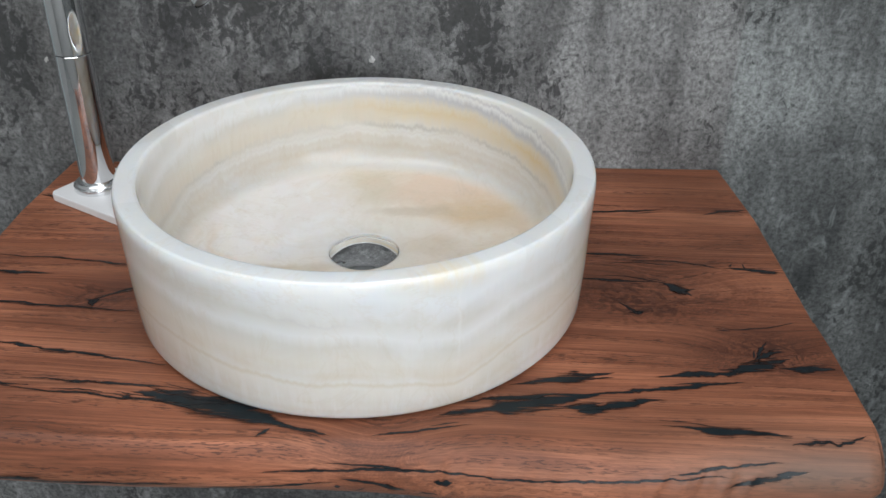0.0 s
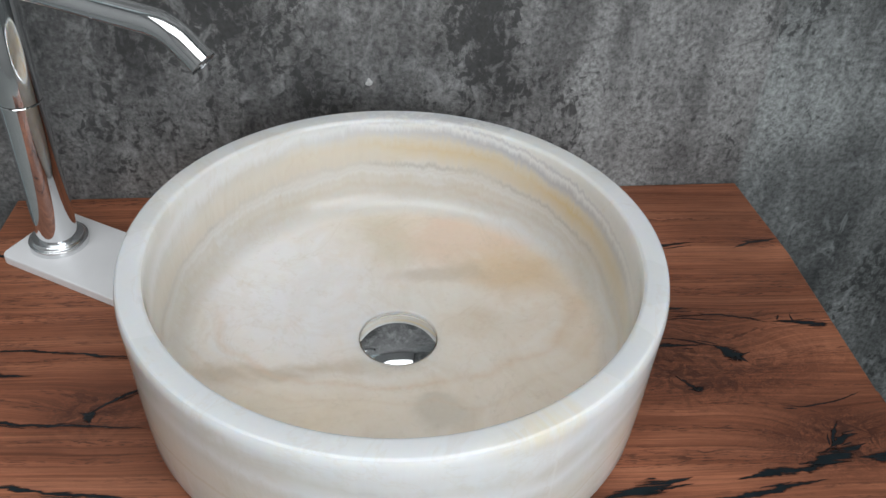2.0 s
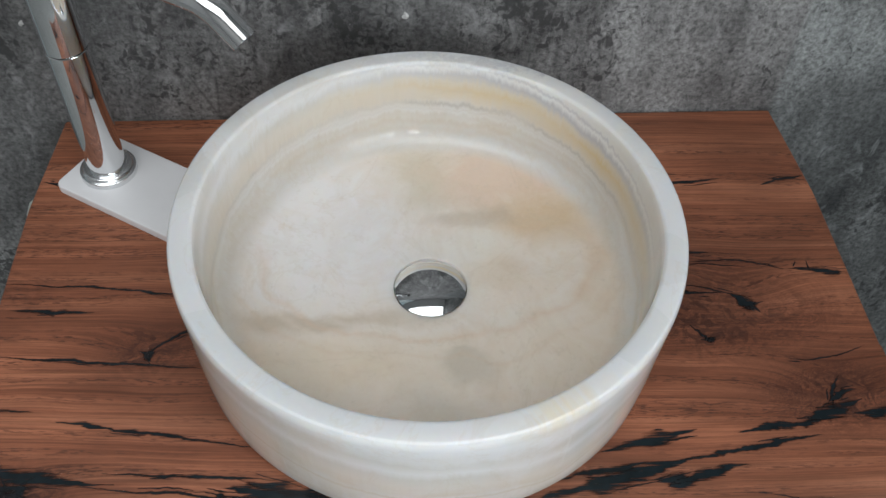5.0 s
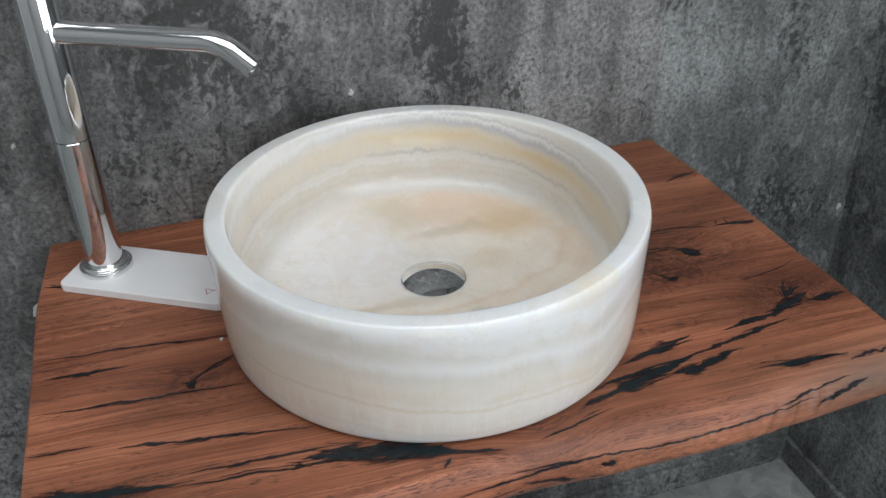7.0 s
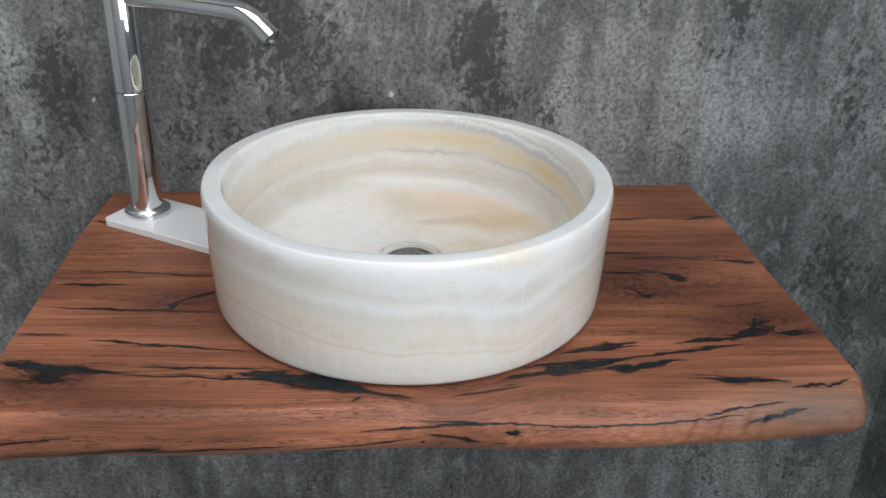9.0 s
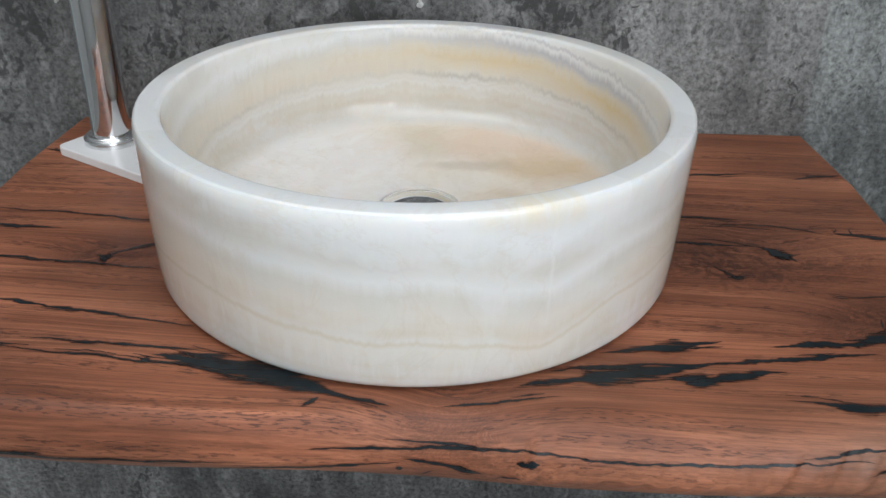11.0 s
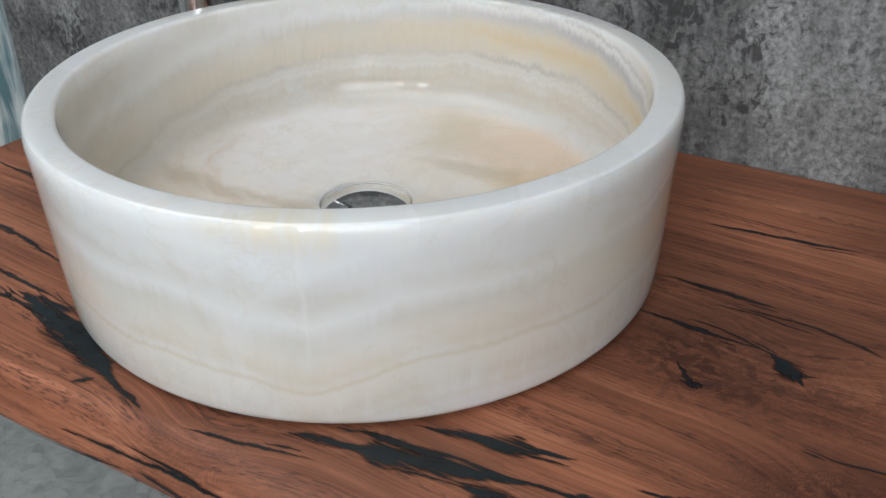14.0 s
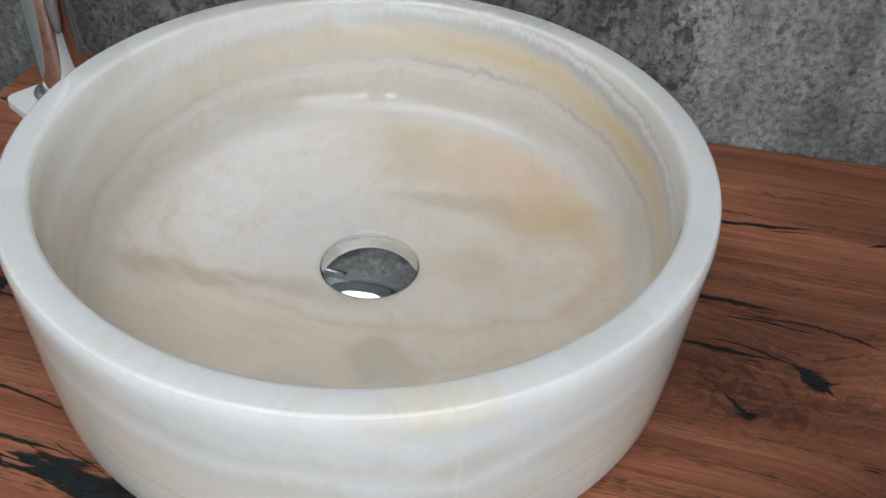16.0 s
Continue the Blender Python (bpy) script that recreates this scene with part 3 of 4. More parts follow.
setting("floor", box(ROOM_L - T, ROOM_R + T, ROOM_F - T, T, GROUND - 0.1, GROUND), FLOOR, "pale grey speckled stone floor", "floor")
setting("ceiling", box(ROOM_L - T, ROOM_R + T, ROOM_F - T, T, ROOM_H, ROOM_H + 0.1), WHITE_WALL, "plain white plastered ceiling", "ceiling")
setting("wall_north", box(-0.747, ROOM_R, 0.0, T, GROUND, ROOM_H), CONCRETE, "grey concrete-look wall with dark flaked patches", "wall")
setting("wall_east", box(ROOM_R, ROOM_R + T, SIDE[1], T, GROUND, ROOM_H), CONCRETE, "grey concrete-look side wall", "wall")
setting("wall_east_below", box(ROOM_R, ROOM_R + T, ROOM_F, SIDE[1], GROUND, SIDE[2]), CONCRETE, "grey concrete-look wall below the added side window", "wall")
setting("wall_east_above", box(ROOM_R, ROOM_R + T, ROOM_F, SIDE[1], SIDE[3], ROOM_H), CONCRETE, "grey concrete-look wall above the added side window", "wall")
setting("wall_east_corner", box(ROOM_R, ROOM_R + T, ROOM_F, SIDE[0], SIDE[2], SIDE[3]), CONCRETE, "grey concrete-look wall beside the added side window", "wall")
setting("wall_west", box(ROOM_L - T, ROOM_L, ROOM_F, T, GROUND, ROOM_H), WHITE_WALL, "plain white plastered wall", "wall")
setting("wall_northwest", box(ROOM_L, -0.747, 0.012, T, GROUND, ROOM_H), WHITE_WALL, "white wall behind painted boards", "wall")
setting("wall_south_below", box(ROOM_L, ROOM_R, ROOM_F - T, ROOM_F, GROUND, WIN_Z[0]), WHITE_WALL, "white wall below the windows", "wall")
setting("wall_south_above", box(ROOM_L, ROOM_R, ROOM_F - T, ROOM_F, WIN_Z[1], ROOM_H), WHITE_WALL, "white wall above the windows", "wall")
for nm, x0, x1 in (("left", ROOM_L, WINDOWS[0][0]), ("middle", WINDOWS[0][1], WINDOWS[1][0]), ("right", WINDOWS[1][1], ROOM_R)):
    setting("wall_south_" + nm, box(x0, x1, ROOM_F - T, ROOM_F, *WIN_Z), WHITE_WALL, "white wall beside the windows", "wall")
setting("ground", box(-30, 30, -40, 30, -0.4, GROUND - 0.12), plain_mat("outside_ground", (0.2, 0.2, 0.19), 0.9), "plain grey ground outside", "ground")
setting("baseboard_north", box(-0.747, ROOM_R, -0.009, 0.0, GROUND, 0.020, 0.0015), CONCRETE, "grey skirting in the wall's concrete look", "skirting")
setting("baseboard_east", box(ROOM_R - 0.009, ROOM_R, ROOM_F, -0.009, GROUND, 0.020, 0.0015), CONCRETE, "grey skirting in the wall's concrete look", "skirting")


def narrow_window(name, x0, x1):
    window = thing(name, "narrow grey-framed window with a clear pane", "window", kind="structure")
    y0, y1, (z0, z1), f = ROOM_F - 0.09, ROOM_F - 0.04, WIN_Z, 0.03
    for nm, b in (("window_sill", (x0, x1, y0, y1, z0, z0 + f)), ("window_head", (x0, x1, y0, y1, z1 - f, z1)),
                  ("window_frame", (x0, x0 + f, y0, y1, z0 + f, z1 - f)), ("window_frame", (x1 - f, x1, y0, y1, z0 + f, z1 - f))):
        part(nm, box(*b, 0.004), FRAME_GREY, window)
    pane = part("pane", box(x0 + f + 0.002, x1 - f - 0.002, y0 + 0.02, y0 + 0.028, z0 + f + 0.002, z1 - f - 0.002), GLASS, window)
    pane.visible_shadow = False


for i, (x0, x1) in enumerate(WINDOWS):
    narrow_window("window_%d" % (i + 1), x0, x1)

# added opening and frame round the side fill light, never in view
side = thing("window_3", "added grey-framed side window with a clear pane, out of view", "window", kind="structure")
wx0, wx1 = ROOM_R + 0.04, ROOM_R + 0.09
for nm, b in (("window_sill", (wx0, wx1, SIDE[0], SIDE[1], SIDE[2], SIDE[2] + 0.05)), ("window_head", (wx0, wx1, SIDE[0], SIDE[1], SIDE[3] - 0.05, SIDE[3])),
              ("window_frame", (wx0, wx1, SIDE[0], SIDE[0] + 0.05, SIDE[2] + 0.05, SIDE[3] - 0.05)), ("window_frame", (wx0, wx1, SIDE[1] - 0.05, SIDE[1], SIDE[2] + 0.05, SIDE[3] - 0.05))):
    part(nm, box(*b, 0.004), FRAME_GREY, side)
pane = part("pane", box(wx0 + 0.02, wx0 + 0.028, SIDE[0] + 0.052, SIDE[1] - 0.052, SIDE[2] + 0.052, SIDE[3] - 0.052), GLASS, side)
pane.visible_shadow = False

# painted boards on the wall, and the black skirting under them
boards = thing("wall_boards", "worn boards in chalky white and teal paint", "wall boards", kind="structure")
bx = -0.748
for i in range(8):
    w = 0.185 if i else 0.16
    part("plank", box(bx - w, bx, -0.006, 0.012, 0.05 + GROUND, ROOM_H - 0.002, 0.002), BOARD, boards)
    bx -= w + 0.002
setting("baseboard", box(ROOM_L, -0.748, -0.004, 0.012, GROUND, GROUND + 0.047, 0.002), BLACK_TRIM, "low black skirting under the boards", "skirting")

panel = thing("ceiling_light", "wide flush ceiling light with a white frame", "ceiling light")
px0, px1, py0, py1 = PANEL
for b in ((px0, px1, py0, py0 + 0.018), (px0, px1, py1 - 0.018, py1), (px0, px0 + 0.018, py0 + 0.018, py1 - 0.018), (px1 - 0.018, px1, py0 + 0.018, py1 - 0.018)):
    part("frame", box(*b, ROOM_H - 0.04, ROOM_H, 0.002), WHITE_PLASTIC, panel)

# ---- the countertop ----
X0, X1 = -0.387, 0.406
THICK = 0.0508


def front_y(x):
    """How far the wavy natural front edge reaches."""
    return -0.497 - 0.004 * math.sin(7 * x + 0.4) + 0.0025 * math.sin(19 * x + 1.0) + 0.006 * max(0.0, (x - 0.392) / 0.014) ** 2


def thick(x):
    return THICK + 0.0025 * math.sin(9 * x - 0.5) + 0.0015 * math.sin(23 * x)


def edge(x, u):
    """The natural edge: u from 0, where the top begins to bend, to 1, at the underside."""
    f, h = front_y(x), thick(x)
    soft = 0.017 + 0.020 * min(max((x + 0.1) / 0.3, 0), 1)       # rounder towards the right
    if u < 0.55:
        a = u / 0.55 * math.pi / 2
        y, z = f + soft * (1 - math.sin(a)), -0.62 * h * (1 - math.cos(a))
    else:
        a = (u - 0.55) / 0.45
        y, z = f + 0.015 * a ** 1.4 + 0.010 * max(a - 0.8, 0) / 0.2, -0.62 * h - 0.38 * h * min(a / 0.9, 1.0)
    rip = max(0.0, min((x - 0.02) / 0.05, 1.0, (0.36 - x) / 0.08)) * max(0.0, math.sin(math.pi * min(u * 1.15, 1)))
    n = noise.noise((x * 115 + 4 * u, u * 1.4, 3.1)) * 0.0034 * rip * (0.6 + 0.8 * noise.noise((x * 21, 0.5, 2.2))) + noise.noise((x * 14, u * 2, 7.7)) * 0.0022 * math.sin(math.pi * min(u, 1))
    return y - n, z - 0.4 * n


def on_edge(x, depth):
    """The place on the natural edge at a depth below the top, with the way out of it."""
    lo, hi = 0.0, 0.97
    for _ in range(24):
        mid = (lo + hi) / 2
        lo, hi = (mid, hi) if -edge(x, mid)[1] < depth else (lo, mid)
    (ya, za), (yb, zb) = edge(x, lo - 0.02), edge(x, lo + 0.02)
    y, z = edge(x, lo)
    out = Vector((0, zb - za, -(yb - ya))).normalized()
    return Vector((x, y, SLAB + z)), out if out.y < 0 or out.z > 0 else -out


def bend_start(x):
    return edge(x, 0.0)[0]


counter = thing("countertop", "thick oiled reddish oak slab with dark resin-filled cracks", "countertop", at=(0, 0, 0))
JOINTS = (-0.003, -0.127, -0.318)


def flat_board(y1, y0):
    bm = box(X0, X1 - 0.001, y0 + 0.0002, y1, SLAB - THICK, SLAB)
    ends = [e for e in bm.edges if abs(e.verts[0].co.x - e.verts[1].co.x) < 1e-6 and abs(e.verts[0].co.z - e.verts[1].co.z) < 1e-6]
    bmesh.ops.bevel(bm, geom=ends, offset=0.0025, segments=3, affect="EDGES", profile=0.5)
    return bm


def back_board(y1, y0):
    bm = flat_board(y1, y0)
    for v in bm.verts:                       # the two rounded rear corners
        for cx, s in ((X1 - 0.001, 1), (X0, -1)):
            if abs(v.co.x - cx) < 0.003 and v.co.y > y1 - 1e-4:
                v.co.x -= s * 0.010
    return bm


part("board", back_board(JOINTS[0], JOINTS[1]), WOOD, counter)
part("board", flat_board(JOINTS[1], JOINTS[2]), WOOD, counter)


def edge_board():
    bm = bmesh.new()
    nx, nu = 420, 30
    cols = []
    for i in range(nx + 1):
        x = X0 + (X1 - X0) * i / nx
        inset = 0.0
        col = [(x, JOINTS[2], SLAB - THICK), (x, JOINTS[2], SLAB)]
        ys = bend_start(x)
        col += [(x, JOINTS[2] + (ys - JOINTS[2]) * t / 4, SLAB) for t in range(1, 4)]
        col += [(x, edge(x, j / nu)[0], SLAB + edge(x, j / nu)[1]) for j in range(nu + 1)]
        cols.append([bm.verts.new(c) for c in col])
    for a, b in zip(cols, cols[1:]):
        for j in range(len(a)):
            k = (j + 1) % len(a)
            bm.faces.new((a[j], a[k], b[k], b[j]))
    caps = [bm.faces.new(cols[0]), bm.faces.new(cols[-1])]
    rim = list({e for f in caps for e in f.edges if e.calc_length() > 1e-5})
    bmesh.ops.bevel(bm, geom=rim, offset=0.0022, segments=2, affect="EDGES", profile=0.5)
    return bm


part("board", edge_board(), WOOD, counter)
for f in counter.children[-1].data.polygons:
    f.use_smooth = abs(f.normal.x) < 0.7 and f.normal.z > -0.9 and f.center.y < -0.42

CRACKS = random.Random(5)


LEVEL = [0.0003]


def strip(place, n, outline):
    """One piece of resin; place(t, side, seed) gives its surface points, outline(t) how far it reaches to both sides."""
    bm = bmesh.new()
    fill = bm.verts.layers.float.new("fill")
    LEVEL[0] += 0.000005
    rows = []
    for i in range(n + 1):
        a, b = outline(i / n)
        grow = 0.5 * (a - b) * 0.38 + 0.0004
        row = []
        for side, f in ((a + grow, 0.0), (0.6 * a + 0.4 * b, 1.0), (0.4 * a + 0.6 * b, 1.0), (b - grow, 0.0)):
            v = bm.verts.new(place(i / n, side))
            v[fill] = 1.15 * f * min(1.0, 6 * i / n + 0.35, 6 * (1 - i / n) + 0.35)
            row.append(v)
        rows.append(row)
    for p, q in zip(rows, rows[1:]):
        for j in range(3):
            bm.faces.new((p[j], q[j], q[j + 1], p[j + 1]))
    return bm


def ragged(length, width, rough, taper):
    """The outline of a crack: a tapering body, for wide ones with streaks that run out along the grain."""
    seed = CRACKS.random() * 50
    lanes = []
    if width > 0.006:
        for i in range(7):
            q = i / 6 - 0.5
            c, r = CRACKS.uniform(0.38, 0.62), 0.5 * (1 - 1.3 * q * q) * CRACKS.uniform(0.6, 1.05)
            lanes.append((q * width, max(0.0, c - r), min(1.0, c + r), width * 0.17))

    def fade(t, t0, t1, a0, a1):
        if not t0 <= t <= t1:
            return 0.0
        u = (t - t0) / (t1 - t0)
        return min(1.0, (u / a0) ** 1.15 if a0 else 1.0, ((1 - u) / a1) ** 1.15 if a1 else 1.0)

    def outline(t):
        core = width * (0.22 if lanes else 0.5) * fade(t, 0, 1, *taper)
        n1, n2 = (noise.noise((t * length * 70, seed, c)) + 0.5 * noise.noise((t * length * 260, seed, c)) for c in (1.0, 5.0))
        hi, lo = core * (1 + 1.6 * rough * n1), -core * (1 + 1.6 * rough * n2)
        for off, t0, t1, half in lanes:
            f = fade(t, t0, t1, taper[0] if taper[0] < 0.1 else 0.3, 0.3)
            if f > 0.0:
                hi, lo = max(hi, f * (off + half * (1 + 0.5 * n2))), min(lo, f * (off - half * (1 + 0.5 * n1)))
        return max(hi, 0.0001), min(lo, -0.0001)

    return outline


def crack(x0, y0, x1, y1, width, rough=0.45, bow=0.0, taper=(0.35, 0.35), fringe=True):
    """A resin-filled crack in the top, from one end to the other, with hair splits along the grain beside it."""
    d = Vector((x1 - x0, y1 - y0, 0))
    across = Vector((-d.y, d.x, 0)).normalized()

    sway = CRACKS.random() * 50

    def place(t, side):
        wander = bow * math.sin(math.pi * t) + 0.0022 * noise.noise((t * d.length * 32, sway, 9.0)) + 0.0007 * noise.noise((t * d.length * 150, sway, 4.0))
        return Vector((x0, y0, SLAB + LEVEL[0])) + d * t + across * (wander + side)

    part("resin_fill", strip(place, max(12, int(d.length * 900)), ragged(d.length, width, rough, taper)), RESIN, counter)
    if fringe and d.length > 0.03:
        for _ in range(1 + int(width > 0.007)):
            t0 = CRACKS.uniform(0.0, 0.75)
            t1 = min(1.0, t0 + CRACKS.uniform(0.12, 0.40))
            off = CRACKS.choice((-1, 1)) * (0.5 * width + CRACKS.uniform(0.0, 0.003))

            def hair(t, side):
                return place(t0 + (t1 - t0) * t, side + off)

            part("hair_split", strip(hair, 24, ragged(0.03, CRACKS.uniform(0.0005, 0.0012), 0.4, (0.5, 0.5))), RESIN, counter)


def edge_crack(x0, h0, x1, h1, width, rough=0.5, bow=0.0, taper=(0.3, 0.3)):
    """A resin-filled crack in the natural edge, from one depth below the top to another."""
    sway = CRACKS.random() * 50

    def place(t, side):
        x = x0 + (x1 - x0) * t
        h = h0 + (h1 - h0) * t + bow * math.sin(math.pi * t) + 0.0016 * noise.noise((x * 30, sway, 9.0)) + 0.0006 * noise.noise((x * 160, sway, 3.0))
        p, out = on_edge(x, min(max(h, 0.0008), 0.047))
        down = Vector((0, out.z, -out.y))
        return p + down * side + out * (0.0002 + LEVEL[0])

    part("resin_fill", strip(place, max(12, int(abs(x1 - x0) * 900)), ragged(abs(x1 - x0), width, rough, taper)), RESIN, counter)


def knot(x, y, rx, ry, arms=0):
    """A ragged resin-filled knot hole with short rays."""
    bm = bmesh.new()
    seed = CRACKS.random() * 50
    LEVEL[0] += 0.000006
    fill = bm.verts.layers.float.new("fill")
    mid = bm.verts.new((x, y, SLAB + LEVEL[0]))
    mid[fill] = 1.5
    rings = []
    for size, f in ((0.7, 1.0), (1.35, 0.0)):
        ring = []
        for i in range(48):
            a = 2 * math.pi * i / 48
            q = size * (1 + 0.5 * noise.noise((1.5 * math.cos(a), 1.5 * math.sin(a), seed)))
            v = bm.verts.new((x + rx * q * math.cos(a), y + ry * q * math.sin(a), SLAB + LEVEL[0]))
            v[fill] = f
            ring.append(v)
        rings.append(ring)
    for i in range(48):
        j = (i + 1) % 48
        bm.faces.new((mid, rings[0][i], rings[0][j]))
        bm.faces.new((rings[0][i], rings[1][i], rings[1][j], rings[0][j]))
    part("resin_fill", bm, RESIN, counter)
    for i in range(arms):
        a = 2 * math.pi * (i + CRACKS.random() * 0.6) / arms
        q = 0.9 + 0.8 * CRACKS.random()
        crack(x, y, x + rx * 1.5 * q * math.cos(a), y + ry * 1.3 * q * math.sin(a), 0.0024, 0.5, 0.0, (0, 0.9), False)


# behind and right of the basin
crack(0.20, -0.117, 0.310, -0.108, 0.0045)
crack(0.349, -0.118, 0.400, -0.104, 0.0045)
crack(0.20, -0.202, 0.277, -0.206, 0.0045)
crack(0.19, -0.250, 0.275, -0.255, 0.0030)
knot(0.297, -0.270, 0.0065, 0.006, 2)
crack(0.258, -0.214, 0.346, -0.229, 0.0012, 0.5, 0.004)
crack(0.235, -0.222, 0.30, -0.224, 0.0010, 0.5, 0.003)
crack(0.225, -0.245, 0.285, -0.258, 0.0010, 0.5, 0.004)
crack(0.315, -0.330, 0.39, -0.318, 0.0010, 0.5, -0.004)
crack(0.352, -0.226, 0.356, -0.219, 0.0012, 0.4, 0.0, (0.1, 0.6))
crack(0.367, -0.228, 0.368, -0.219, 0.0012, 0.4, 0.0, (0.1, 0.6))
crack(0.281, -0.255, 0.306, -0.279, 0.0105, 0.4, 0.002, (0.2, 0.25), False)
crack(0.346, -0.228, 0.400, -0.234, 0.0050, taper=(0.4, 0.1))
knot(0.250, -0.307, 0.0045, 0.003, 3)
crack(0.236, -0.290, 0.252, -0.310, 0.003)
crack(0.246, -0.400, 0.345, -0.388, 0.006, 0.6)
crack(0.310, -0.393, 0.368, -0.372, 0.010, 0.5)
crack(0.355, -0.386, 0.4005, -0.385, 0.0065, taper=(0.4, 0.02))
crack(0.340, -0.380, 0.355, -0.348, 0.0026, 0.8, 0.003)
crack(0.336, -0.377, 0.366, -0.363, 0.0055, 0.7, 0.002)
crack(0.130, -0.414, 0.217, -0.395, 0.0085, taper=(0.5, 0.12))
crack(0.19, -0.424, 0.325, -0.404, 0.0048, 0.6)
crack(0.070, -0.453, 0.215, -0.421, 0.0125, 0.30, taper=(0.12, 0.35))
crack(0.095, -0.436, 0.17, -0.423, 0.0060, 0.5)
knot(0.190, -0.441, 0.0125, 0.0055, 0)
crack(0.180, -0.443, 0.255, -0.427, 0.0062, 0.5, taper=(0.15, 0.6))
crack(0.242, -0.459, 0.340, -0.468, 0.0075, 0.4, taper=(0.5, 0.12))
crack(0.02, -0.477, 0.10, -0.462, 0.0025)
# left of the basin
crack(-0.3865, -0.222, -0.19, -0.245, 0.0020, 0.6, 0.003)
crack(-0.378, -0.252, -0.300, -0.257, 0.0040, 0.6)
crack(-0.249, -0.308, -0.195, -0.270, 0.0026, 0.5, 0.004)
knot(-0.246, -0.304, 0.0045, 0.005, 3)
crack(-0.3865, -0.300, -0.195, -0.319, 0.0026, 0.7)
crack(-0.312, -0.366, -0.150, -0.396, 0.0030, 0.5, taper=(0.15, 0.4))
crack(-0.3865, -0.352, -0.33, -0.357, 0.0018)
crack(-0.3845, -0.402, -0.255, -0.424, 0.0098, 0.15, -0.003, (0, 0.6))
knot(-0.334, -0.428, 0.0125, 0.0075, 7)
crack(-0.27, -0.415, -0.13, -0.425, 0.0032, 0.6)
crack(-0.285, -0.425, -0.10, -0.447, 0.0019, 0.6)
crack(-0.20, -0.433, -0.06, -0.452, 0.0014, 0.6)
crack(-0.14, -0.443, -0.07, -0.463, 0.0022, 0.6)
crack(-0.160, -0.424, -0.020, -0.474, 0.0180, 0.35, taper=(0.25, 0.3))
crack(-0.175, -0.430, -0.09, -0.446, 0.0085, 0.5)
crack(-0.05, -0.466, -0.005, -0.478, 0.0032, 0.6)
crack(-0.062, -0.480, -0.052, -0.470, 0.0022)
knot(-0.172, -0.437, 0.003, 0.002, 0)
crack(-0.382, -0.092, -0.335, -0.104, 0.0029, 0.6)
crack(-0.3865, -0.462, -0.355, -0.467, 0.0018, 0.5)
# in the natural front edge
edge_crack(-0.3865, 0.040, -0.10, 0.029, 0.0022)
edge_crack(-0.30, 0.040, -0.22, 0.030, 0.0036)
edge_crack(-0.24, 0.034, -0.13, 0.031, 0.0014)
edge_crack(-0.125, 0.037, 0.000, 0.027, 0.0022)
edge_crack(-0.3865, 0.024, -0.30, 0.020, 0.0014)
edge_crack(-0.055, 0.019, 0.075, 0.016, 0.0021)
edge_crack(-0.01, 0.013, 0.14, 0.019, 0.0014)
edge_crack(0.10, 0.019, 0.30, 0.016, 0.0014)
edge_crack(0.0, 0.023, 0.050, 0.033, 0.0017)
edge_crack(0.030, 0.029, 0.052, 0.034, 0.0036)
edge_crack(0.072, 0.024, 0.086, 0.021, 0.0033)
edge_crack(0.060, 0.036, 0.075, 0.034, 0.0012)
edge_crack(-0.0025, 0.031, 0.0025, 0.031, 0.0029, 0.15)
edge_crack(0.012, 0.040, 0.021, 0.033, 0.0013)
edge_crack(0.245, 0.014, 0.33, 0.010, 0.0014)
edge_crack(0.285, 0.024, 0.35, 0.014, 0.0039, 0.6)
edge_crack(0.338, 0.0030, 0.398, 0.0012, 0.0033, 0.4)

# ---- the wash basin ----
BX, BY = -0.002, -0.260
R, H, WALL, FLOOR_Z = 0.2080, 0.1278, 0.0195, 0.0365
outer = [(0.0322, 0.0), (0.10, 0.0), (0.190, 0.0)] + arc(0.1942, 0.0095, 0.0095, -86, -10, 9) + [(R - 0.0035, 0.022), (R - 0.002, 0.05), (R - 0.001, 0.085)]
# the outer face rolls in gently under the rim before the rim's own edge
outer += [(R + 0.0006 - 0.0034 * (1 - math.cos(radians(a))), H - 0.0100 + 0.0104 * math.sin(radians(a))) for a in range(0, 61, 6)]
lip = arc(R - 0.0030, H - 0.0017, 0.0017, 32, 88, 5) + [(R - 0.0036, H + 0.00003), (R - 0.5 * WALL, H + 0.0001), (R - WALL + 0.0042, H + 0.00003)] + arc(R - WALL + 0.0034, H - 0.0034, 0.0034, 92, 176, 7)
inner = [(R - WALL - 0.0005, H - 0.012), (R - WALL - 0.001, H - 0.03), (R - WALL - 0.003, 0.075)] + arc(R - WALL - 0.026, FLOOR_Z + 0.022, 0.022, -4, -86, 14)
inner += [(0.155, FLOOR_Z - 0.0003), (0.10, FLOOR_Z - 0.0008), (0.06, FLOOR_Z - 0.0012), (0.040, FLOOR_Z - 0.0014), (0.036, FLOOR_Z - 0.0015), (0.0333, FLOOR_Z - 0.0016)]
hole = [(0.0326, FLOOR_Z - 0.0020), (0.0322, FLOOR_Z - 0.0028), (0.0322, FLOOR_Z - 0.006), (0.0322, FLOOR_Z - 0.020), (0.0322, 0.0)]
basin = thing("wash_basin", "round polished cream and white onyx vessel basin on the countertop", "wash basin", at=(0, 0, 0))
bowl = part("bowl", lathe(outer + lip + inner + hole, 192, BX, BY, SLAB + 0.0006), ONYX, basin, "banded cream and white onyx bowl", smooth=True)
DX, DY = BX + 0.002, BY - 0.005      # the drain sits a little off the middle
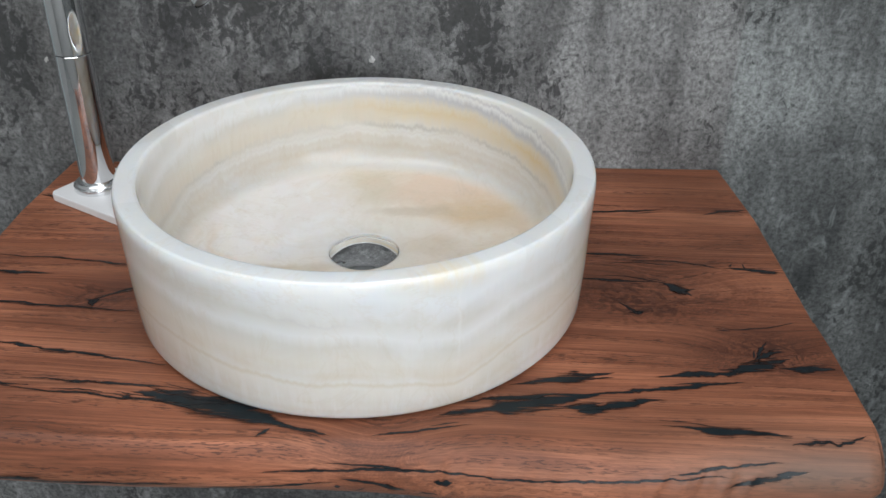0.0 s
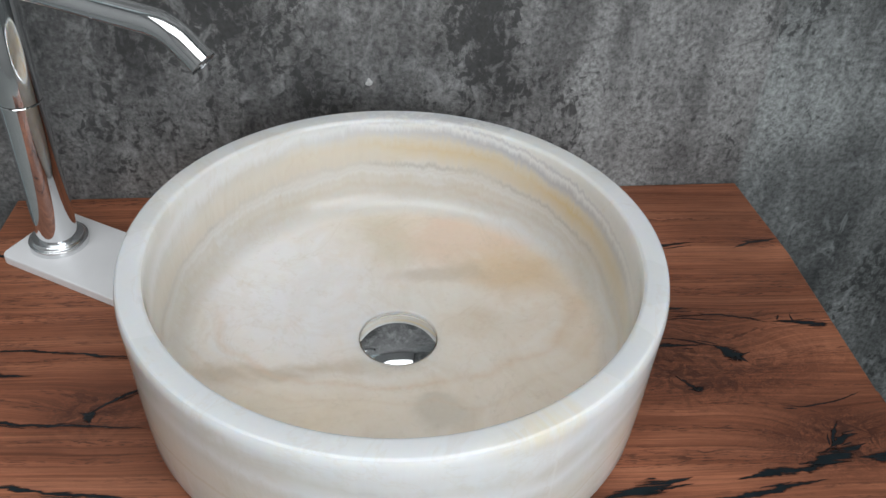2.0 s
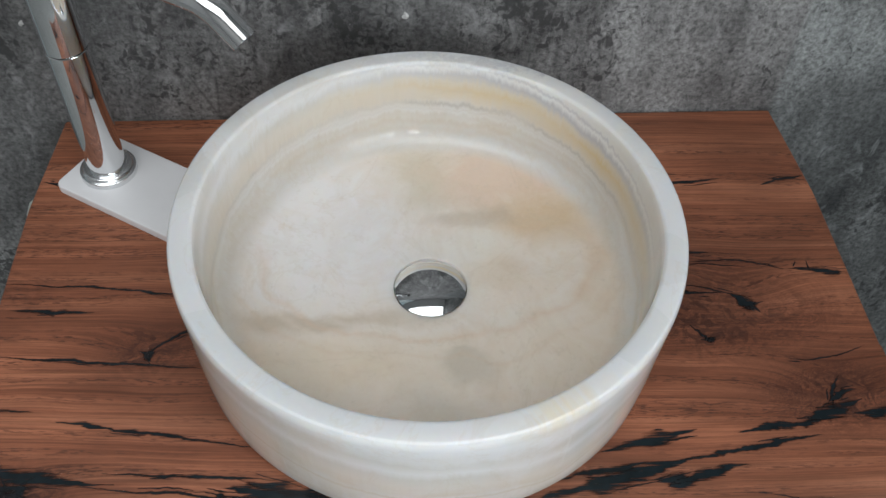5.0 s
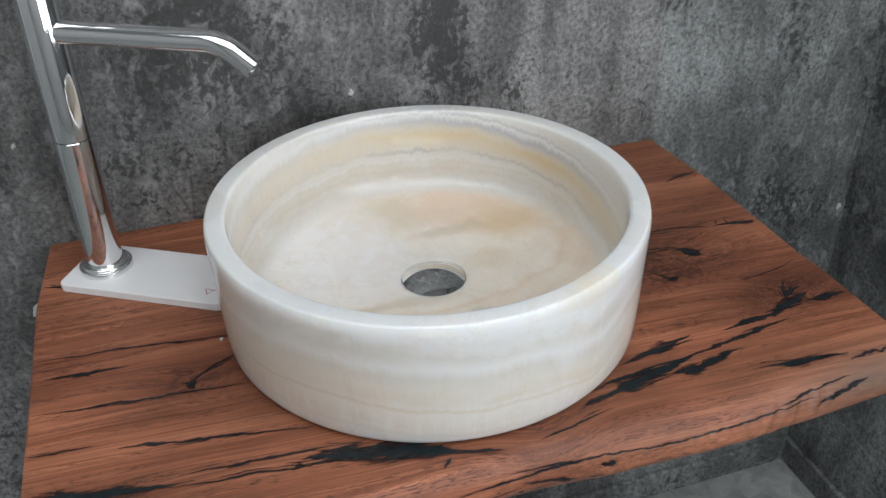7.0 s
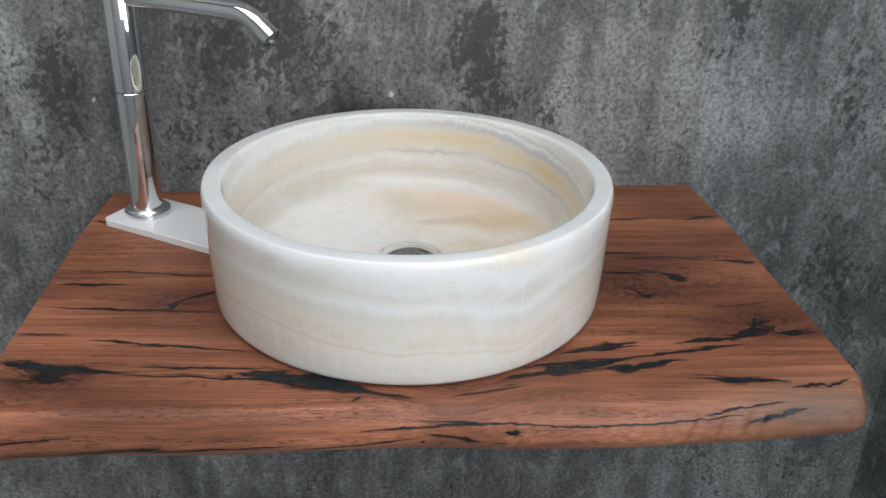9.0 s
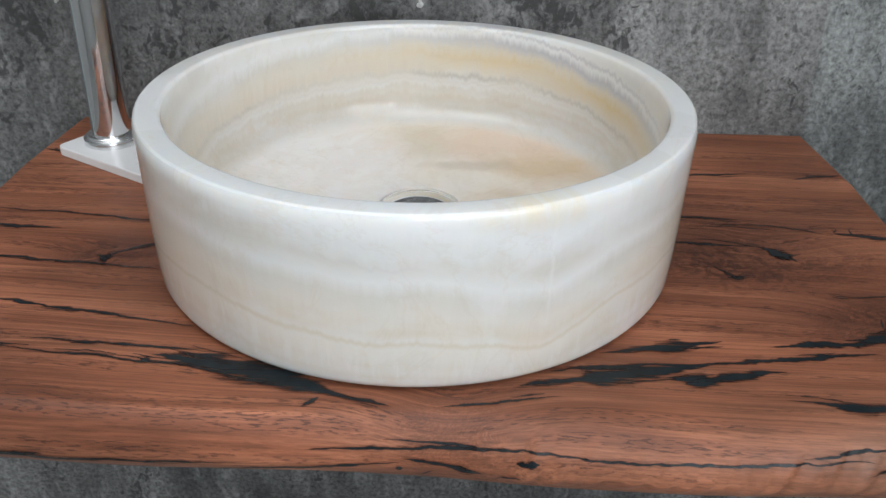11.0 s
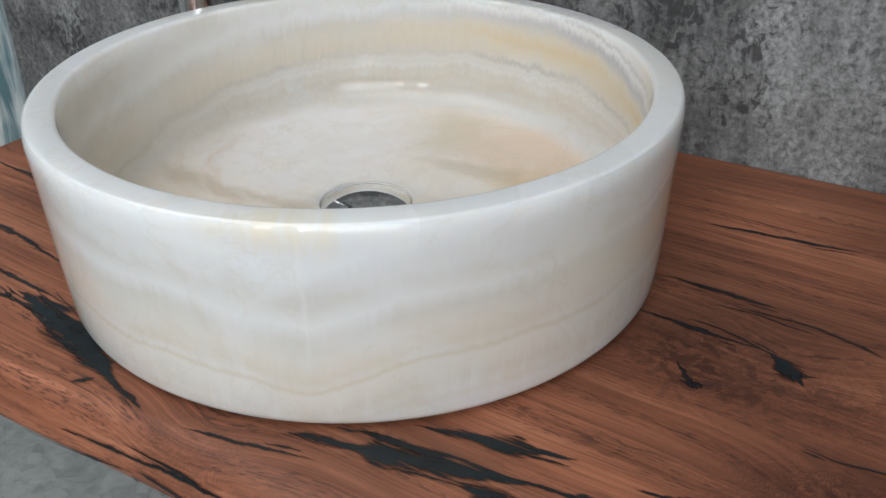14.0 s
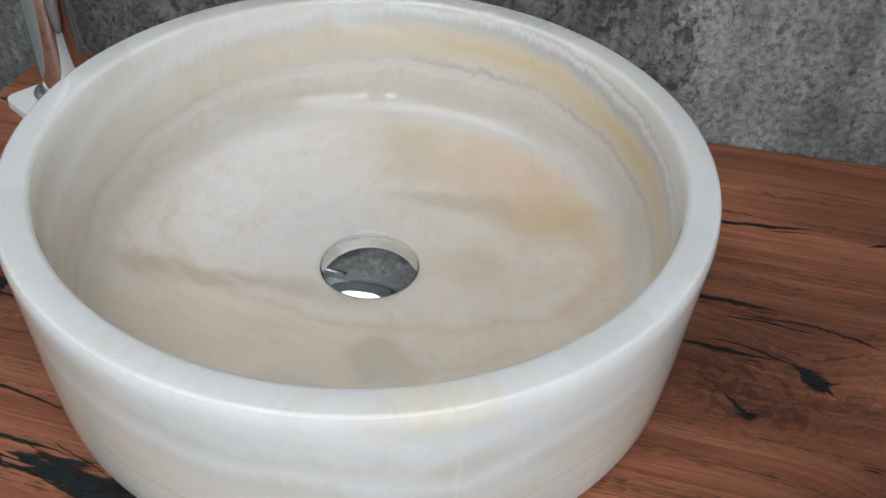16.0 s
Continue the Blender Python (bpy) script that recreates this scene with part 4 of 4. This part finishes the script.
for v in bowl.data.vertices:
    share = min(1.0, max(0.0, 1 - (math.hypot(v.co.x - BX, v.co.y - BY) - 0.0365) / 0.09))
    v.co.x, v.co.y = v.co.x + share * (DX - BX), v.co.y + share * (DY - BY)
drain = part("drain", lathe([(0.0, 0.002), (0.0310, 0.002), (0.0310, FLOOR_Z - 0.0165), (0.030, FLOOR_Z - 0.0155), (0.024, FLOOR_Z - 0.0175), (0.0, FLOOR_Z - 0.0175)], 64, DX, DY, SLAB), CHROME, basin, "chrome drain fitting", smooth=True)
dome = [(0.0314 * math.sin(radians(a)) / math.sin(radians(36)), FLOOR_Z - 0.0118 + 0.0400 * (math.cos(radians(a)) - math.cos(radians(36)))) for a in range(36, -1, -3)]
part("drain_plug", lathe([(0.0, FLOOR_Z - 0.0150), (0.0300, FLOOR_Z - 0.0145), (0.0314, FLOOR_Z - 0.0135)] + dome, 96, DX, DY, SLAB + 0.0098), PLUG_CHROME, drain, "domed chrome push plug", smooth=True)

# ---- the tap on its white plate ----
FX, FY = -0.314, -0.086
ANG = -31.5
d = Vector((math.cos(radians(ANG)), math.sin(radians(ANG)), 0))
s = Vector((-d.y, d.x, 0))
PLATE_Z = 0.0085


def plate_mesh():
    bm = box(-0.034, 0.152, -0.0415, 0.0415, 0.0, PLATE_Z)
    up = [e for e in bm.edges if abs(e.verts[0].co.z - e.verts[1].co.z) > 0.004]
    bmesh.ops.bevel(bm, geom=up, offset=0.008, segments=5, affect="EDGES", profile=0.5)
    rim = [e for e in bm.edges if min(v.co.z for v in e.verts) > PLATE_Z - 1e-5 and len(e.link_faces) == 2 and abs(e.calc_face_angle(0)) > 0.5]
    bmesh.ops.bevel(bm, geom=rim, offset=0.0012, segments=2, affect="EDGES", profile=0.5)
    bm.transform(Matrix.Translation((FX, FY, SLAB + 0.0006)) @ Matrix.Rotation(radians(ANG), 4, "Z"))
    return bm


plate = tagged(part("display_plate", plate_mesh(), WHITE_PLASTIC), "white acrylic plate lying on the countertop under the tap", "plate")
mark = bmesh.new()
pts = [(0.0065 * math.cos(radians(90 + 120 * i)), 0.0065 * math.sin(radians(90 + 120 * i))) for i in range(3)]
o3 = [mark.verts.new((x, y, 0)) for x, y in pts]
i3 = [mark.verts.new((x * 0.72, y * 0.72, 0)) for x, y in pts]
for i in range(3):
    mark.faces.new((o3[i], o3[(i + 1) % 3], i3[(i + 1) % 3], i3[i]))
mark.transform(Matrix.Translation(Vector((FX, FY, SLAB + PLATE_Z + 0.0009)) + d * 0.130 - s * 0.022) @ Matrix.Rotation(radians(ANG + 60), 4, "Z"))
part("warning_mark", mark, MARK_RED, plate, "small red printed triangle")

tap = thing("basin_tap", "tall polished chrome tap with a slim angled spout", "tap", at=(0, 0, 0))
TZ = SLAB + PLATE_Z + 0.0007
part("base_ring", lathe([(0.0, 0.0), (0.0275, 0.0), (0.0275, 0.0048), (0.0272, 0.0056), (0.0264, 0.0062), (0.0252, 0.0065), (0.0246, 0.0071), (0.0242, 0.0082), (0.0234, 0.0091), (0.0222, 0.0096), (0.0205, 0.0098), (0.0, 0.0098)], 64, FX, FY, TZ), SATIN, tap, smooth=True)
part("lower_column", lathe([(0.0, 0.0), (0.0188, 0.0), (0.0188, 0.143), (0.0182, 0.1438), (0.0, 0.1438)], 64, FX, FY, TZ + 0.0098), CHROME, tap, smooth=True)
part("upper_column", lathe([(0.0, 0.0), (0.0182, 0.0), (0.0188, 0.0008), (0.0188, 0.178), (0.0178, 0.180), (0.0, 0.180)], 64, FX, FY, TZ + 0.0098 + 0.1444), CHROME, tap, smooth=True)
SPZ, REACH = SLAB + 0.271, 0.160
c = Vector((FX, FY, SPZ))
run = [c + d * 0.016, c + d * 0.05, c + d * 0.09, c + d * REACH]
bend = [c + d * (REACH + 0.045 * math.sin(radians(a))) + Vector((0, 0, -0.045 * (1 - math.cos(radians(a))))) for a in range(2, 39, 3)]
tail = bend[-1] + (d * math.cos(radians(38)) + Vector((0, 0, -math.sin(radians(38))))) * 0.022
spout = part("spout", tube(run + bend + [tail], 0.0108, 40, False), CHROME, tap, smooth=True)
ax = (d * math.cos(radians(38)) + Vector((0, 0, -math.sin(radians(38)))))
part("aerator", tube([tail - ax * 0.004, tail - ax * 0.0015], 0.0101, 32), DARK_GAP, spout, "dark outlet screen")
part("handle", tube([Vector((FX, FY, TZ + 0.3345)), Vector((FX, FY, TZ + 0.365))], [0.0186, 0.0186], 48), CHROME, tap, smooth=False)

# ---- small things ----
CRUMB = (-0.212, -0.247)
def chip(x, z, r, seed):
    bm = bmesh.new()
    mid = bm.verts.new((x, -0.0016, z))
    ring = [bm.verts.new((x + r * q * math.cos(a), -0.0003, z + 1.3 * r * q * math.sin(a))) for a, q in
            ((2 * math.pi * i / 14, 1 + 0.8 * noise.noise((math.cos(i * 0.449), math.sin(i * 0.449), seed))) for i in range(14))]
    for i in range(14):
        bm.faces.new((mid, ring[i], ring[(i + 1) % 14]))
    tagged(part("plaster_chip", bm, CHALK), "small pale chip in the concrete-look wall", "wall chip", "chips in the wall")


chip(-0.013, 0.820, 0.0034, 1.0)
chip(-0.384, 0.815, 0.0024, 4.0)
chip(0.746, 0.513, 0.0045, 8.0)

film = bmesh.new()
tab = [film.verts.new(v) for v in ((0, 0, 0), (0, 0.026, 0), (-0.005, 0.024, -0.003), (-0.0045, 0.008, -0.004))]
film.faces.new(tab)
bmesh.ops.solidify(film, geom=film.faces[:], thickness=0.0006)
film.transform(Matrix.Translation((X0 - 0.0006, -0.135, SLAB - 0.006)))
tagged(part("protective_film", film, PLASTIC_FILM), "scrap of pale film stuck to the slab's end", "film scrap")

pit = lathe([(0.0, 0.0), (0.0006, 0.00002), (0.0004, 0.0002), (0.0, 0.00025)], 10)
pa = math.atan2(-0.437 - BY, 0.108 - BX)
pit.transform(Matrix.Translation((BX + (R - 0.0022) * math.cos(pa), BY + (R - 0.0022) * math.sin(pa), SLAB + H - 0.0002)) @ Matrix.Rotation(pa, 4, "Z") @ Matrix.Rotation(radians(50), 4, "Y"))
part("pit", pit, BLACK_TRIM, basin, "tiny dark pit in the rim")

crumb = bmesh.new()
bmesh.ops.create_icosphere(crumb, subdivisions=1, radius=0.0022)
for v in crumb.verts:
    v.co *= 1 + 0.4 * noise.noise(v.co * 900)
    v.co.z *= 0.6
crumb.transform(Matrix.Translation((CRUMB[0], CRUMB[1], SLAB + 0.0014)))
tagged(part("plaster_crumb", crumb, CHALK), "tiny white crumb lying beside the basin", "crumb")
